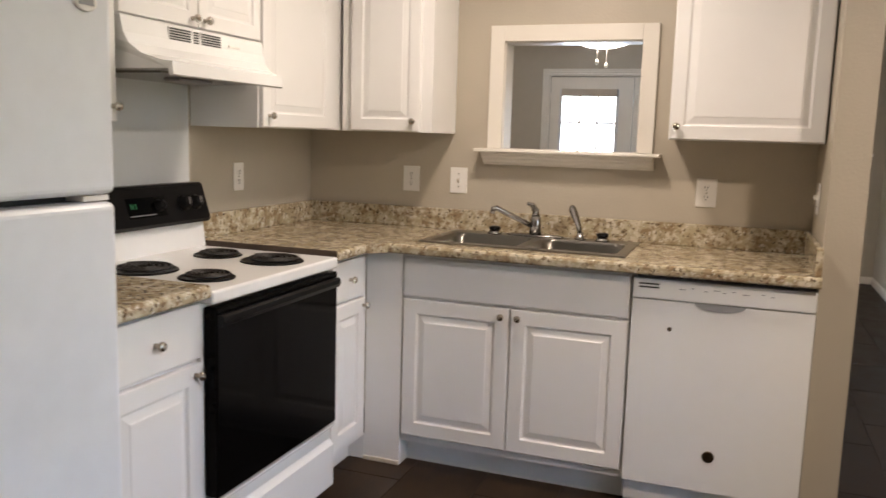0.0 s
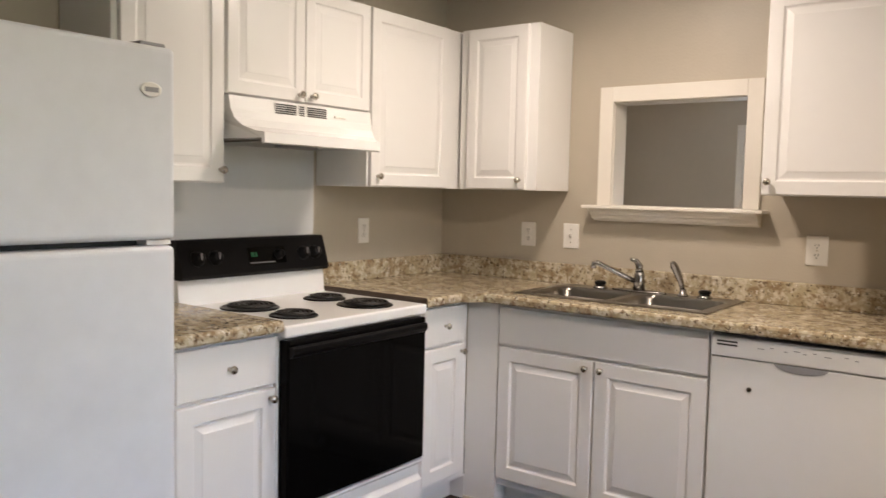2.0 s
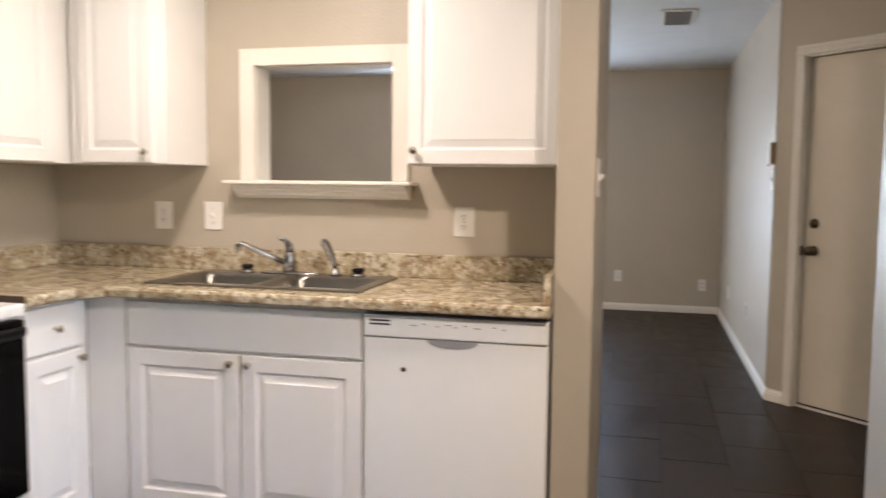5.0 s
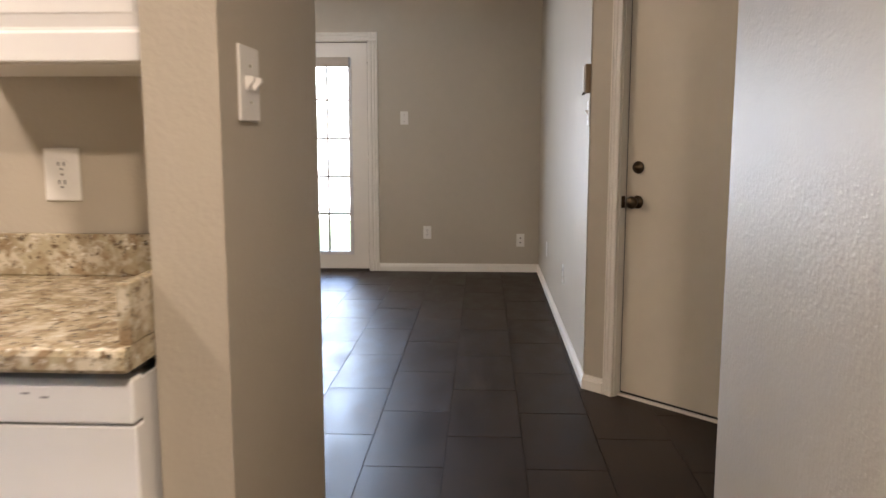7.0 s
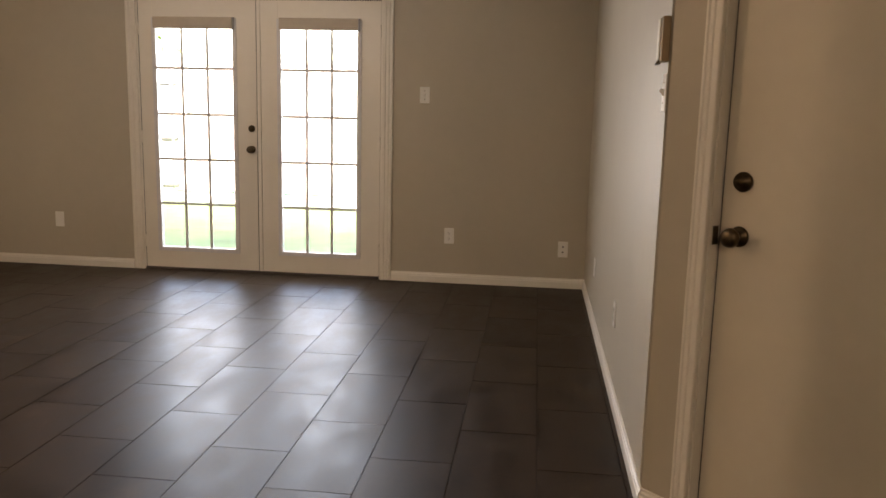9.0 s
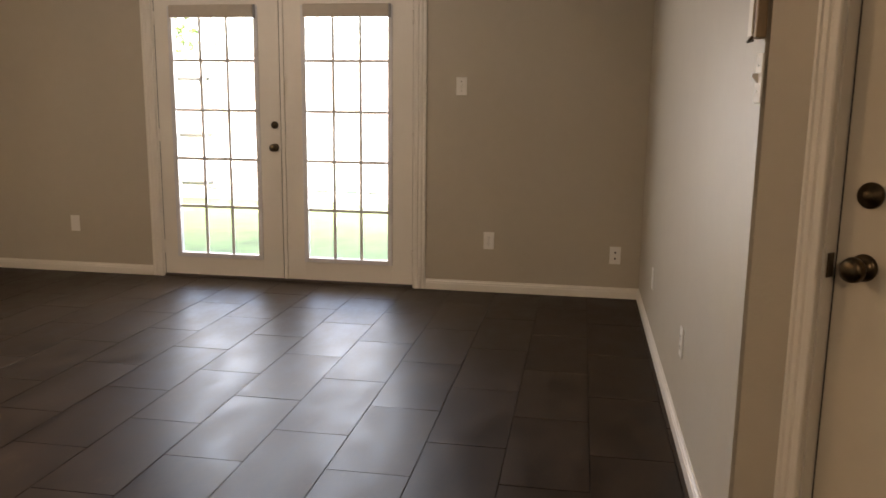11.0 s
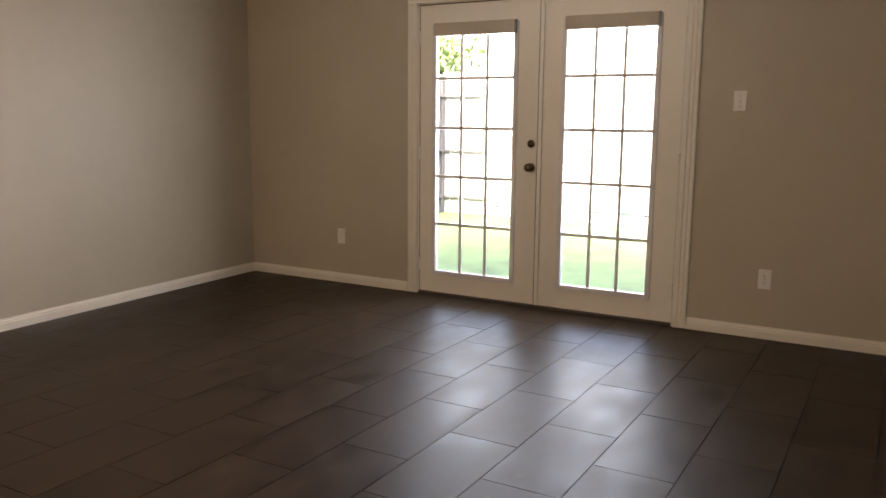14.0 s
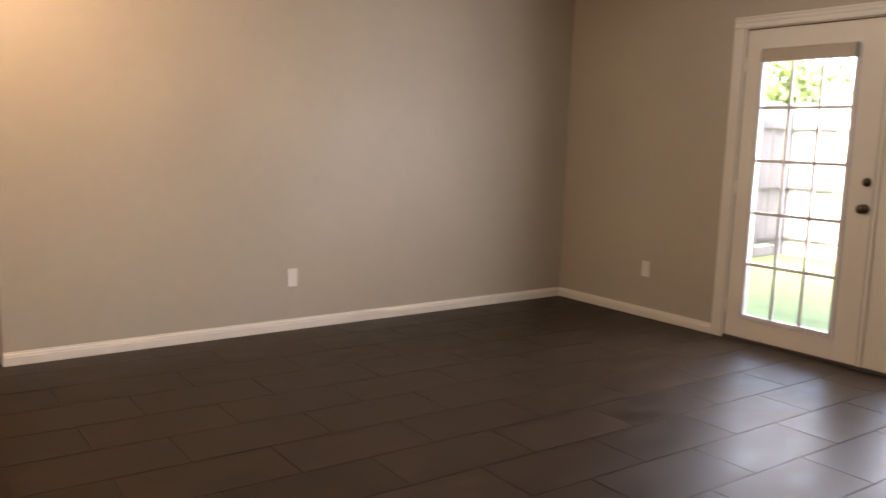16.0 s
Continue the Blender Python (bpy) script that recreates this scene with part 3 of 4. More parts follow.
def plate_on_guard(name, x0, x1, t0, t1, material, off=0.0015, label=""):
    a, b = on_guard(t0, 0), on_guard(t1, 0)
    n = Vector((0, -0.952, 0.307)) * off
    bm = bmesh.new()
    front = [bm.verts.new(v) for v in ((x0, a.y + n.y, a.z + n.z), (x1, a.y + n.y, a.z + n.z), (x1, b.y + n.y, b.z + n.z), (x0, b.y + n.y, b.z + n.z))]
    back = [bm.verts.new((v.co.x, v.co.y + 0.002, v.co.z)) for v in front]
    bm.faces.new(front)
    bm.faces.new(back[::-1])
    for i in range(4):
        bm.faces.new((front[i], back[i], back[(i + 1) % 4], front[(i + 1) % 4]))
    bmesh.ops.recalc_face_normals(bm, faces=bm.faces)
    return part(name, bm, material, bg, label)


plate_on_guard("clock_window", 0.31, 0.50, 0.22, 0.75, BLACKGLASS, 0.001, "black glass clock window")
for i, x in enumerate((0.325, 0.335, 0.348)):
    plate_on_guard("digit", x, x + 0.006, 0.46, 0.60, DISPLAY, 0.0025, "green lit clock digit")
plate_on_guard("print_line", 0.315, 0.44, 0.26, 0.285, GREYPR, 0.0025)
# coils sit in drip bowls
for x, y, r in ((0.175, -0.255, 0.108), (0.165, -0.50, 0.085), (0.545, -0.265, 0.085), (0.535, -0.495, 0.108)):
    bo = part("drip_bowl", lathe([(r, 0.9085), (r, 0.912), (r * 0.96, 0.914), (r * 0.9, 0.910), (r * 0.3, 0.9087)], pose(x, y, 0), 32), BLACK, rng, "black drip bowl")
    turns, pts = 4.2, []
    for i in range(120):
        a = 2 * math.pi * turns * i / 119
        rr = r * (0.16 + 0.70 * i / 119)
        pts.append((x + rr * math.cos(a), y + rr * math.sin(a), 0.920))
    part("coil", tube(pts, 0.0042, 6), COIL, bo, "black spiral heating coil")
od = part("oven_door", box(0.008, W - 0.012, -0.648, -0.602, 0.298, 0.858, 0.006), BLACKGLASS, rng, "glossy black glass oven door")
bm = extrude([(-0.649, 0.800), (-0.664, 0.806), (-0.672, 0.820), (-0.670, 0.834), (-0.662, 0.840), (-0.649, 0.838)], 0.012, W - 0.03)
part("handle", bm, BLACK, od, "black full-width oven handle")
dr_ = part("storage_drawer", extrude([(-0.602, 0.045), (-0.634, 0.045), (-0.638, 0.05), (-0.638, 0.205), (-0.620, 0.225), (-0.622, 0.262), (-0.642, 0.280), (-0.642, 0.289), (-0.602, 0.289)], 0.006, W - 0.010), ENAMEL, rng, "white storage drawer with a scooped pull")
part("kick", box(0.02, W - 0.024, -0.56, -0.02, 0.0, 0.032), SLOT, rng)

pn = thing("range_splash_panel", LEFT(-1.668), "pale grey wall panel behind the range", "wall panel", kind="structure")
part("panel", box(0.012, 0.728, -0.005, -0.0005, 0.90, 1.515), SPLASH, pn)

# ---- kitchen: refrigerator ----
fr = thing("refrigerator", LEFT(-2.925), "white pebbled top-freezer refrigerator", "refrigerator")
FWd = 0.771
part("cabinet_shell", box(0.006, FWd - 0.006, -0.672, -0.02, 0.02, 1.690, 0.006), FRIDGE, fr)
fd = part("freezer_door", box(0, FWd, -0.763, -0.680, 1.212, 1.702, 0.016, 4), FRIDGE, fr, "white freezer door")
part("fridge_door", box(0, FWd, -0.763, -0.680, 0.10, 1.196, 0.016, 4), FRIDGE, fr, "white fridge door")
part("gasket", box(0.012, FWd - 0.012, -0.70, -0.673, 0.11, 1.69), SLOT, fr, "dark door gasket")
bd = part("badge", lathe([(0.030, 0), (0.030, 0.003), (0.026, 0.005)], pose(0.697, -0.763, 1.590, 90) @ Matrix.Diagonal((1, 0.62, 1, 1)), 28), PLATE, fr, "small white oval badge")
part("badge_print", box(0.678, 0.716, -0.7690, -0.7677, 1.584, 1.596), GREYPR, bd)
part("hinge_cover", box(FWd - 0.085, FWd - 0.012, -0.735, -0.66, 1.7025, 1.714, 0.004), GREYPR, fr, "grey hinge cover")
part("middle_hinge", box(FWd - 0.075, FWd - 0.004, -0.745, -0.69, 1.198, 1.210, 0.002), PLATE, fr)
part("kick_grille", box(0.03, FWd - 0.03, -0.70, -0.673, 0.0, 0.092), GREYPR, fr)

# ---- kitchen: dishwasher ----
dw = thing("dishwasher", pose(1.650, 0, 0), "white built-in dishwasher with a plain front panel", "dishwasher")
part("tub", box(0.004, 0.600, -0.555, -0.02, 0.03, 0.860), ENAMEL, dw)
# black strip gives the gap below the counter its shade by colour
part("top_gap_shade", box(0.004, 0.600, -0.575, -0.03, 0.8765, 0.8885), SLOT, dw, "black strip for the shade in the gap under the counter")
part("door_panel", box(0.0, 0.604, -0.588, -0.556, 0.108, 0.795, 0.004), ENAMEL, dw)
cp = part("control_panel", box(0.0, 0.604, -0.594, -0.556, 0.799, 0.871, 0.005), ENAMEL, dw)
for z in (0.838, 0.850):
    part("vent_slot", box(0.022, 0.092, -0.5955, -0.5935, z, z + 0.006), SLOT, cp)
for i, x in enumerate((0.16, 0.20, 0.245, 0.275, 0.305, 0.335, 0.37, 0.43, 0.46)):
    part("button_mark", box(x, x + 0.012 + 0.01 * (i % 3 == 0), -0.5952, -0.5935, 0.840 + 0.006 * (i % 2), 0.843 + 0.006 * (i % 2)), GREYPR, cp)
arc = [(0.30 + 0.085 * math.cos(math.pi + math.pi * i / 12), 0.797 + 0.026 * math.sin(math.pi + math.pi * i / 12)) for i in range(13)]
# no scoop is cut; the grey colour carries the recess's shading
part("recess_shade", extrude([(a, b) for a, b in arc], -0.5915, -0.586, "y"), GREYPR, cp, "flat grey arc coloured as the shade of a scooped finger recess")
part("badge", lathe([(0.021, 0), (0.021, 0.002), (0.017, 0.003)], pose(0.298, -0.588, 0.245, 90), 24), BRASS, dw, "round dark bronze badge")
part("status_light", lathe([(0.008, 0), (0.008, 0.002), (0.006, 0.0025)], pose(0.136, -0.588, 0.694, 90), 16), BRASS, dw)
part("toe_panel", box(0.004, 0.600, -0.535, -0.50, 0.0, 0.104), ENAMEL, dw)

# ---- kitchen: countertops ----
CT0, CT1 = 0.889, 0.926


def slab_profile(front, back, z0, z1):
    r = 0.012
    return [(back, z0), (front + 0.004, z0), (front, z0 + 0.006), (front, z1 - r), (front + 0.004, z1 - 0.003), (front + r, z1), (back, z1)]


ct = thing("countertop", LEFT(-2.15), "speckled cream and brown laminate counter beside the refrigerator", "countertop")
part("slab", extrude(slab_profile(-0.640, -0.002, CT0, CT1), 0.0, 0.478), GRANITE, ct)
part("backsplash", box(0.0, 0.478, -0.022, -0.002, CT1, 1.020, 0.004), GRANITE, ct)

lc = thing("countertop", pose(0, 0, 0), "speckled cream and brown laminate corner counter with backsplash", "countertop")
SX0, SX1, SY0, SY1 = 0.80, 1.585, -0.50, -0.075     # sink cut-out
part("slab", cell_block([0.002, 0.628, SX0, SX1, 2.259], [-0.926, -0.616, SY0, SY1, -0.002], {(1, 0), (2, 0), (3, 0), (2, 2)}, CT0, CT1, lambda u, v, w: (u, v, w)), GRANITE, lc)
part("end_strip", box(0.03, 0.636, -0.9285, -0.9262, CT0 + 0.004, CT1 + 0.0015, 0.0005, 1), ENDSTRIP, lc, "dark brown raw end of the laminate")
# rounded front edges
nose = [(0.0, CT0), (-0.008, CT0), (-0.012, CT0 + 0.006), (-0.012, CT1 - 0.011), (-0.008, CT1 - 0.003), (0.0, CT1)]
part("front_edge", extrude([(-0.616 + a, b) for a, b in nose], 0.700, 2.259), GRANITE, lc)
part("front_edge", extrude([(0.628 - a, b) for a, b in nose], -0.926, -0.690, "y"), GRANITE, lc)
bm = bmesh.new()
lo = [bm.verts.new(v) for v in ((0.628, -0.690, CT0), (0.640, -0.690, CT0), (0.700, -0.628, CT0), (0.700, -0.616, CT0), (0.628, -0.616, CT0))]
hi = [bm.verts.new((v.co.x, v.co.y, CT1)) for v in lo]
bm.faces.new(hi)
bm.faces.new(lo[::-1])
for i in range(5):
    bm.faces.new((lo[i], lo[(i + 1) % 5], hi[(i + 1) % 5], hi[i]))
bmesh.ops.recalc_face_normals(bm, faces=bm.faces)
part("corner_edge", bm, GRANITE, lc)
part("backsplash", box(0.002, 0.022, -0.926, -0.0225, CT1, 1.020, 0.003), GRANITE, lc)
part("backsplash", box(0.002, 2.259, -0.022, -0.002, CT1, 1.020, 0.003), GRANITE, lc)
part("backsplash", box(2.2385, 2.259, -0.60, -0.0225, CT1, 1.020, 0.003), GRANITE, lc, "short side splash against the wall end")

# ---- kitchen: sink ----
sk = thing("kitchen_sink", pose((SX0 + SX1) / 2, (SY0 + SY1) / 2, CT1), "double-bowl stainless steel drop-in sink", "sink")
ox, oy = (SX0 + SX1) / 2, (SY0 + SY1) / 2
rx, ry = (SX1 - SX0) / 2, (SY1 - SY0) / 2
bm = bmesh.new()
for b in ((-rx - 0.02, rx + 0.02, -ry - 0.02, -ry + 0.025), (-rx - 0.02, rx + 0.02, ry - 0.075, ry + 0.02), (-rx - 0.02, -rx + 0.02, -ry + 0.025, ry - 0.075),
          (rx - 0.02, rx + 0.02, -ry + 0.025, ry - 0.075), (-0.018, 0.018, -ry + 0.025, ry - 0.075)):
    add_box(bm, b[0], b[1], b[2], b[3], 0.0005, 0.006, 0.002)
part("rim", bm, STEEL, sk)
for x0, x1 in ((-rx + 0.02, -0.018), (0.018, rx - 0.02)):
    y0, y1 = -ry + 0.025, ry - 0.075
    bm = bmesh.new()
    rings = []
    for z, ins, rad in ((0.004, 0.0, 0.05), (-0.012, 0.006, 0.05), (-0.15, 0.016, 0.05), (-0.168, 0.03, 0.05), (-0.172, 0.06, 0.04)):
        ring = []
        for cx, cy, a0 in ((x1 - ins - rad, y1 - ins - rad, 0), (x0 + ins + rad, y1 - ins - rad, 90), (x0 + ins + rad, y0 + ins + rad, 180), (x1 - ins - rad, y0 + ins + rad, 270)):
            for k in range(6):
                a = radians(a0 + 90 * k / 5)
                ring.append(bm.verts.new((cx + rad * math.cos(a), cy + rad * math.sin(a), z)))
        rings.append(ring)
    for a, b in zip(rings, rings[1:]):
        for i in range(len(a)):
            f = bm.faces.new((a[i], b[i], b[(i + 1) % len(a)], a[(i + 1) % len(a)]))
            f.smooth = True
    bm.faces.new(rings[-1])
    # corner infill at the top
    for (cx, cy), i0 in (((x1, y1), 0), ((x0, y1), 6), ((x0, y0), 12), ((x1, y0), 18)):
        c = bm.verts.new((cx, cy, 0.004))
        for k in range(5):
            bm.faces.new((c, rings[0][i0 + k], rings[0][i0 + k + 1]))
    bowl = part("bowl", bm, STEEL, sk, "brushed stainless steel bowl")
    part("drain", lathe([(0.045, -0.1715), (0.045, -0.169), (0.03, -0.168), (0.005, -0.1705)], pose((x0 + x1) / 2, (y0 + y1) / 2, 0), 20), CHROME, bowl)
# taps
fc = thing("faucet", pose(1.165, -0.108, CT1 + 0.006), "chrome single-lever kitchen faucet with a swivel spout", "faucet")
part("deck_plate", lathe([(0.03, 0), (0.03, 0.006), (0.024, 0.010), (0.002, 0.011)], pose(0, 0, 0) @ Matrix.Diagonal((4.2, 1, 1, 1)), 32), CHROME, fc)
part("body", lathe([(0.026, 0.009), (0.024, 0.05), (0.023, 0.075), (0.018, 0.088), (0.004, 0.092)], None, 24), CHROME, fc)
part("spout", tube([(-0.01, -0.012, 0.045), (-0.05, -0.045, 0.068), (-0.10, -0.085, 0.098), (-0.145, -0.12, 0.125), (-0.155, -0.128, 0.122), (-0.158, -0.13, 0.10)], 0.011, 12), CHROME, fc)
part("lever", tube([(0, 0, 0.088), (-0.004, 0.006, 0.112), (-0.016, -0.004, 0.135), (-0.034, -0.022, 0.142)], 0.012, 12, radii=[0.019, 0.016, 0.011, 0.007]), CHROME, fc)
sp = thing("sink_sprayer", pose(1.36, -0.105, CT1 + 0.006), "chrome side sprayer leaning in its holder", "sprayer")
part("holder", lathe([(0.024, 0), (0.024, 0.005), (0.016, 0.012), (0.014, 0.03)], None, 20), CHROME, sp)
part("sprayer_head", tube([(0, 0, 0.02), (-0.008, -0.006, 0.06), (-0.022, -0.016, 0.10), (-0.032, -0.03, 0.128), (-0.030, -0.046, 0.138), (-0.029, -0.052, 0.139), (-0.029, -0.055, 0.1385)], 0.013, 12, radii=[0.010, 0.012, 0.016, 0.017, 0.012, 0.007, 0.002]), CHROME, sp)
stp = thing("sink_stopper", pose(0.985, -0.115, CT1 + 0.006), "black rubber sink stopper with a chrome base", "sink stopper", "sink stoppers")
part("base", lathe([(0.032, 0), (0.032, 0.004), (0.024, 0.014), (0.02, 0.016)], None, 20), CHROME, stp)
part("grip", lathe([(0.016, 0.015), (0.026, 0.02), (0.026, 0.03), (0.014, 0.035)], None, 16), BLACK, stp)
copy_thing(stp, pose(1.455, -0.11, CT1 + 0.006, 0, 0, 40))

# ---- pass-through trim ----
pt = thing("pass_through_frame", pose(1.266, 0, 1.30), "white painted trim and sill round the pass-through opening", "window frame", kind="structure")
ox2 = 1.266
part("casing", box(0.905 - ox2, 0.970 - ox2, -0.020, -0.001, 0.003, 0.536, 0.002), TRIM, pt)
part("casing", box(1.562 - ox2, 1.627 - ox2, -0.020, -0.001, 0.003, 0.536, 0.002), TRIM, pt)
part("casing", box(0.9705 - ox2, 1.5615 - ox2, -0.020, -0.001, 0.468, 0.536, 0.002), TRIM, pt)
part("jamb", box(PX0 - ox2 + 0.0005, PX0 - ox2 + 0.007, 0.0, 0.119, 0.004, 0.466), TRIM, pt)
part("jamb", box(PX1 - ox2 - 0.007, PX1 - ox2 - 0.0005, 0.0, 0.119, 0.004, 0.466), TRIM, pt)
part("jamb", box(PX0 - ox2 + 0.008, PX1 - ox2 - 0.008, 0.0, 0.119, 0.464, 0.4715), TRIM, pt)
part("sill", box(0.868 - ox2, 1.664 - ox2, -0.105, -0.001, -0.012, 0.002, 0.003), TRIM, pt)
part("sill_board", box(PX0 - ox2 + 0.001, PX1 - ox2 - 0.001, 0.0, 0.119, -0.0015, 0.0035), TRIM, pt)
part("sill_moulding", extrude([(-0.001, -0.013), (-0.088, -0.013), (-0.086, -0.022), (-0.072, -0.026), (-0.070, -0.036), (-0.052, -0.044), (-0.048, -0.056), (-0.030, -0.060), (-0.028, -0.068), (-0.001, -0.068)], 0.895 - ox2, 1.637 - ox2), TRIM, pt)


# ---- plates on the walls ----
def wall_plate(m, kind, label, w=0.072, h=0.117):
    """Plate on the wall, looking to -y, centred on the origin."""
    names = {"outlet": "wall_outlet", "switch": "light_switch", "double": "light_switch", "cable": "cable_outlet", "blank": "blank_plate"}
    ob = thing(names[kind], m, label, "outlet" if kind in ("outlet", "cable", "blank") else "switch", "wall plates")
    pl = part("plate", box(-w / 2, w / 2, -0.006, -0.0005, -h / 2, h / 2, 0.003), PLATE, ob)
    if kind == "outlet":
        for z in (0.020, -0.020):
            r = part("receptacle", lathe([(0.017, 0.0055), (0.017, 0.0078), (0.016, 0.008)], pose(0, 0, z, 90) @ Matrix.Diagonal((1, 0.85, 1, 1)), 20), PLATE, ob)
            for x in (-0.006, 0.006):
                part("slot", box(x - 0.0013, x + 0.0013, -0.0088, -0.0079, z - 0.001, z + 0.008), SLOT, r)
            part("ground_hole", lathe([(0.0026, 0.0079), (0.0026, 0.0088)], pose(0, 0, z - 0.008, 90), 8), SLOT, r)
        part("screw", lathe([(0.003, 0.006), (0.003, 0.0072)], pose(0, 0, 0, 90), 8), NICKEL, ob)
    elif kind in ("switch", "double"):
        for x in ((0,) if kind == "switch" else (-0.023, 0.023)):
            part("toggle", extrude([(-0.005, -0.012), (-0.005, 0.012), (-0.019, 0.012), (-0.020, 0.005), (-0.007, -0.010)], x - 0.005, x + 0.005), PLATE, ob)
        for z in (0.03, -0.03):
            part("screw", lathe([(0.003, 0.006), (0.003, 0.0072)], pose(0, 0, z, 90), 8), NICKEL, ob)
    elif kind == "cable":
        for z in (0.02, -0.02):
            part("jack", lathe([(0.006, 0.005), (0.006, 0.012), (0.003, 0.013)], pose(0, 0, z, 90), 12), SLOT, ob)
    return ob


LEFTW = lambda y, z: pose(0.0, y, z, 0, 0, 90)
RIGHTW = lambda y, z: pose(RW, y, z, 0, 0, -90)
wall_plate(pose(0.536, 0, 1.150), "outlet", "white duplex outlet on the greige kitchen wall", 0.082)
wall_plate(pose(0.770, 0, 1.152), "switch", "white toggle light switch on the kitchen wall", 0.082)
wall_plate(pose(1.853, 0, 1.150), "outlet", "white duplex outlet above the counter end", 0.082)
wall_plate(LEFTW(-0.615, 1.157), "outlet", "white outlet on the wall beside the range")
wall_plate(pose(2.262, -0.19, 1.16, 0, 0, -90), "switch", "white switch on the wall end's inner face")
wall_plate(pose(2.381, -0.375, 1.322, 0, 0, 90), "double", "white double light switch on the wall end", 0.115, 0.125)
wall_plate(pose(2.28, FW, 0.355), "outlet", "white duplex outlet low on the far wall")
wall_plate(pose(2.078, FW, 1.378), "switch", "white light switch beside the french doors")
wall_plate(pose(3.12, FW, 0.289), "cable", "white cable and phone jack plate on the far wall")
wall_plate(pose(-0.79, FW, 0.362), "blank", "white blank plate low on the far wall")
wall_plate(RIGHTW(3.23, 0.375), "outlet", "white outlet low on the long wall")
wall_plate(RIGHTW(4.53, 0.345), "blank", "white plate low on the long wall")
wall_plate(RIGHTW(2.187, 1.338), "switch", "white light switch beside the entry door")
wall_plate(LEFT_WALL @ pose(0, -2.49, 0.345, 0, 0, 90), "blank", "white blank plate low on the living room wall")
ch = thing("door_chime", RIGHTW(2.187, 1.43), "old tan wooden door chime with a broken metal end", "door chime")
part("box", box(-0.028, 0.034, -0.026, -0.001, 0.0, 0.135, 0.004), WOODY, ch)
part("cover", box(-0.036, 0.012, -0.031, -0.0265, 0.006, 0.130, 0.002), DOORP, ch, "cream front cover")
part("bracket", tube([(0.0, -0.02, 0.012), (0.006, -0.03, 0.0), (-0.008, -0.034, -0.006), (-0.026, -0.02, -0.002)], 0.004, 8), BRASS, ch, "bent brass bracket")

# ---- ceiling vent, fan with light, kitchen lamp ----
vt = thing("ceiling_vent", pose(2.715, 2.83, H), "white louvred ceiling air vent", "vent")
part("backing", box(-0.085, 0.085, -0.22, 0.22, -0.004, -0.001), SLOT, vt)
bm = bmesh.new()
for b in ((-0.115, -0.085, -0.25, 0.25), (0.085, 0.115, -0.25, 0.25), (-0.085, 0.085, -0.25, -0.22), (-0.085, 0.085, 0.22, 0.25)):
    add_box(bm, b[0], b[1], b[2], b[3], -0.012, -0.0005, 0.003)
part("frame", bm, TRIM, vt)
for i in range(14):
    y = -0.205 + 0.0315 * i
    part("slat", extrude([(y, -0.004), (y + 0.003, -0.004), (y + 0.014, -0.016), (y + 0.011, -0.016)], -0.085, 0.085), GREYPR, vt)

fan = thing("ceiling_fan", pose(0.93, 2.72, H), "white five-blade ceiling fan with a lit glass bowl", "ceiling fan")
part("canopy", lathe([(0.065, -0.0005), (0.062, -0.03), (0.03, -0.055)], None, 28), TRIM, fan)
part("downrod", lathe([(0.012, -0.05), (0.012, -0.12)], None, 12), TRIM, fan)
part("motor", lathe([(0.03, -0.1100), (0.10, -0.1300), (0.115, -0.1700), (0.10, -0.2200), (0.06, -0.2500), (0.055, -0.2800)], None, 32), TRIM, fan)
for i in range(5):
    a = radians(72 * i + 20)
    bm = box(0.16, 0.62, -0.062, 0.062, -0.2060, -0.2000, 0.002)
    add_box(bm, 0.09, 0.20, -0.018, 0.018, -0.1990, -0.1940)
    bmesh.ops.transform(bm, matrix=Matrix.Rotation(a, 4, "Z") @ Matrix.Rotation(radians(10), 4, "X"), verts=bm.verts)
    part("blade", bm, TRIM, fan)
bw = part("light_bowl", lathe([(0.230, -0.3100), (0.237, -0.3250), (0.225, -0.3550), (0.187, -0.3920), (0.105, -0.4170), (0.035, -0.4260), (0.004, -0.4280)], None, 36), BOWL, fan, "glowing frosted glass bowl")
bw.visible_shadow = False
part("fitter", lathe([(0.06, -0.2700), (0.20, -0.2900), (0.230, -0.3090)], None, 32), TRIM, fan)
for x, y, l in ((-0.03, -0.05, 0.52), (0.04, -0.05, 0.545)):
    c = part("pull_chain", tube([(x, y, -0.4100), (x, y, -l + 0.01)], 0.0025, 6), PLATE, fan)
    part("pull", lathe([(0.004, -l + 0.012), (0.013, -l - 0.005), (0.015, -l - 0.017), (0.006, -l - 0.028)], pose(x, y, 0), 12), PLATE, c, "white ball pull")

kl = thing("ceiling_light", pose(1.25, -0.95, H), "unseen round frosted flush ceiling light, lit", "ceiling light")
part("base", lathe([(0.14, -0.0005), (0.14, -0.02), (0.12, -0.03)], None, 32), TRIM, kl)
sh_ = part("shade", lathe([(0.135, -0.03), (0.14, -0.05), (0.12, -0.09), (0.07, -0.115), (0.004, -0.122)], None, 32), BOWL, kl)
sh_.visible_shadow = False
# unseen fixture added to go with the living room fill
copy_thing(kl, pose(-0.6, 1.25, H))
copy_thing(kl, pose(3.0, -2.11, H))


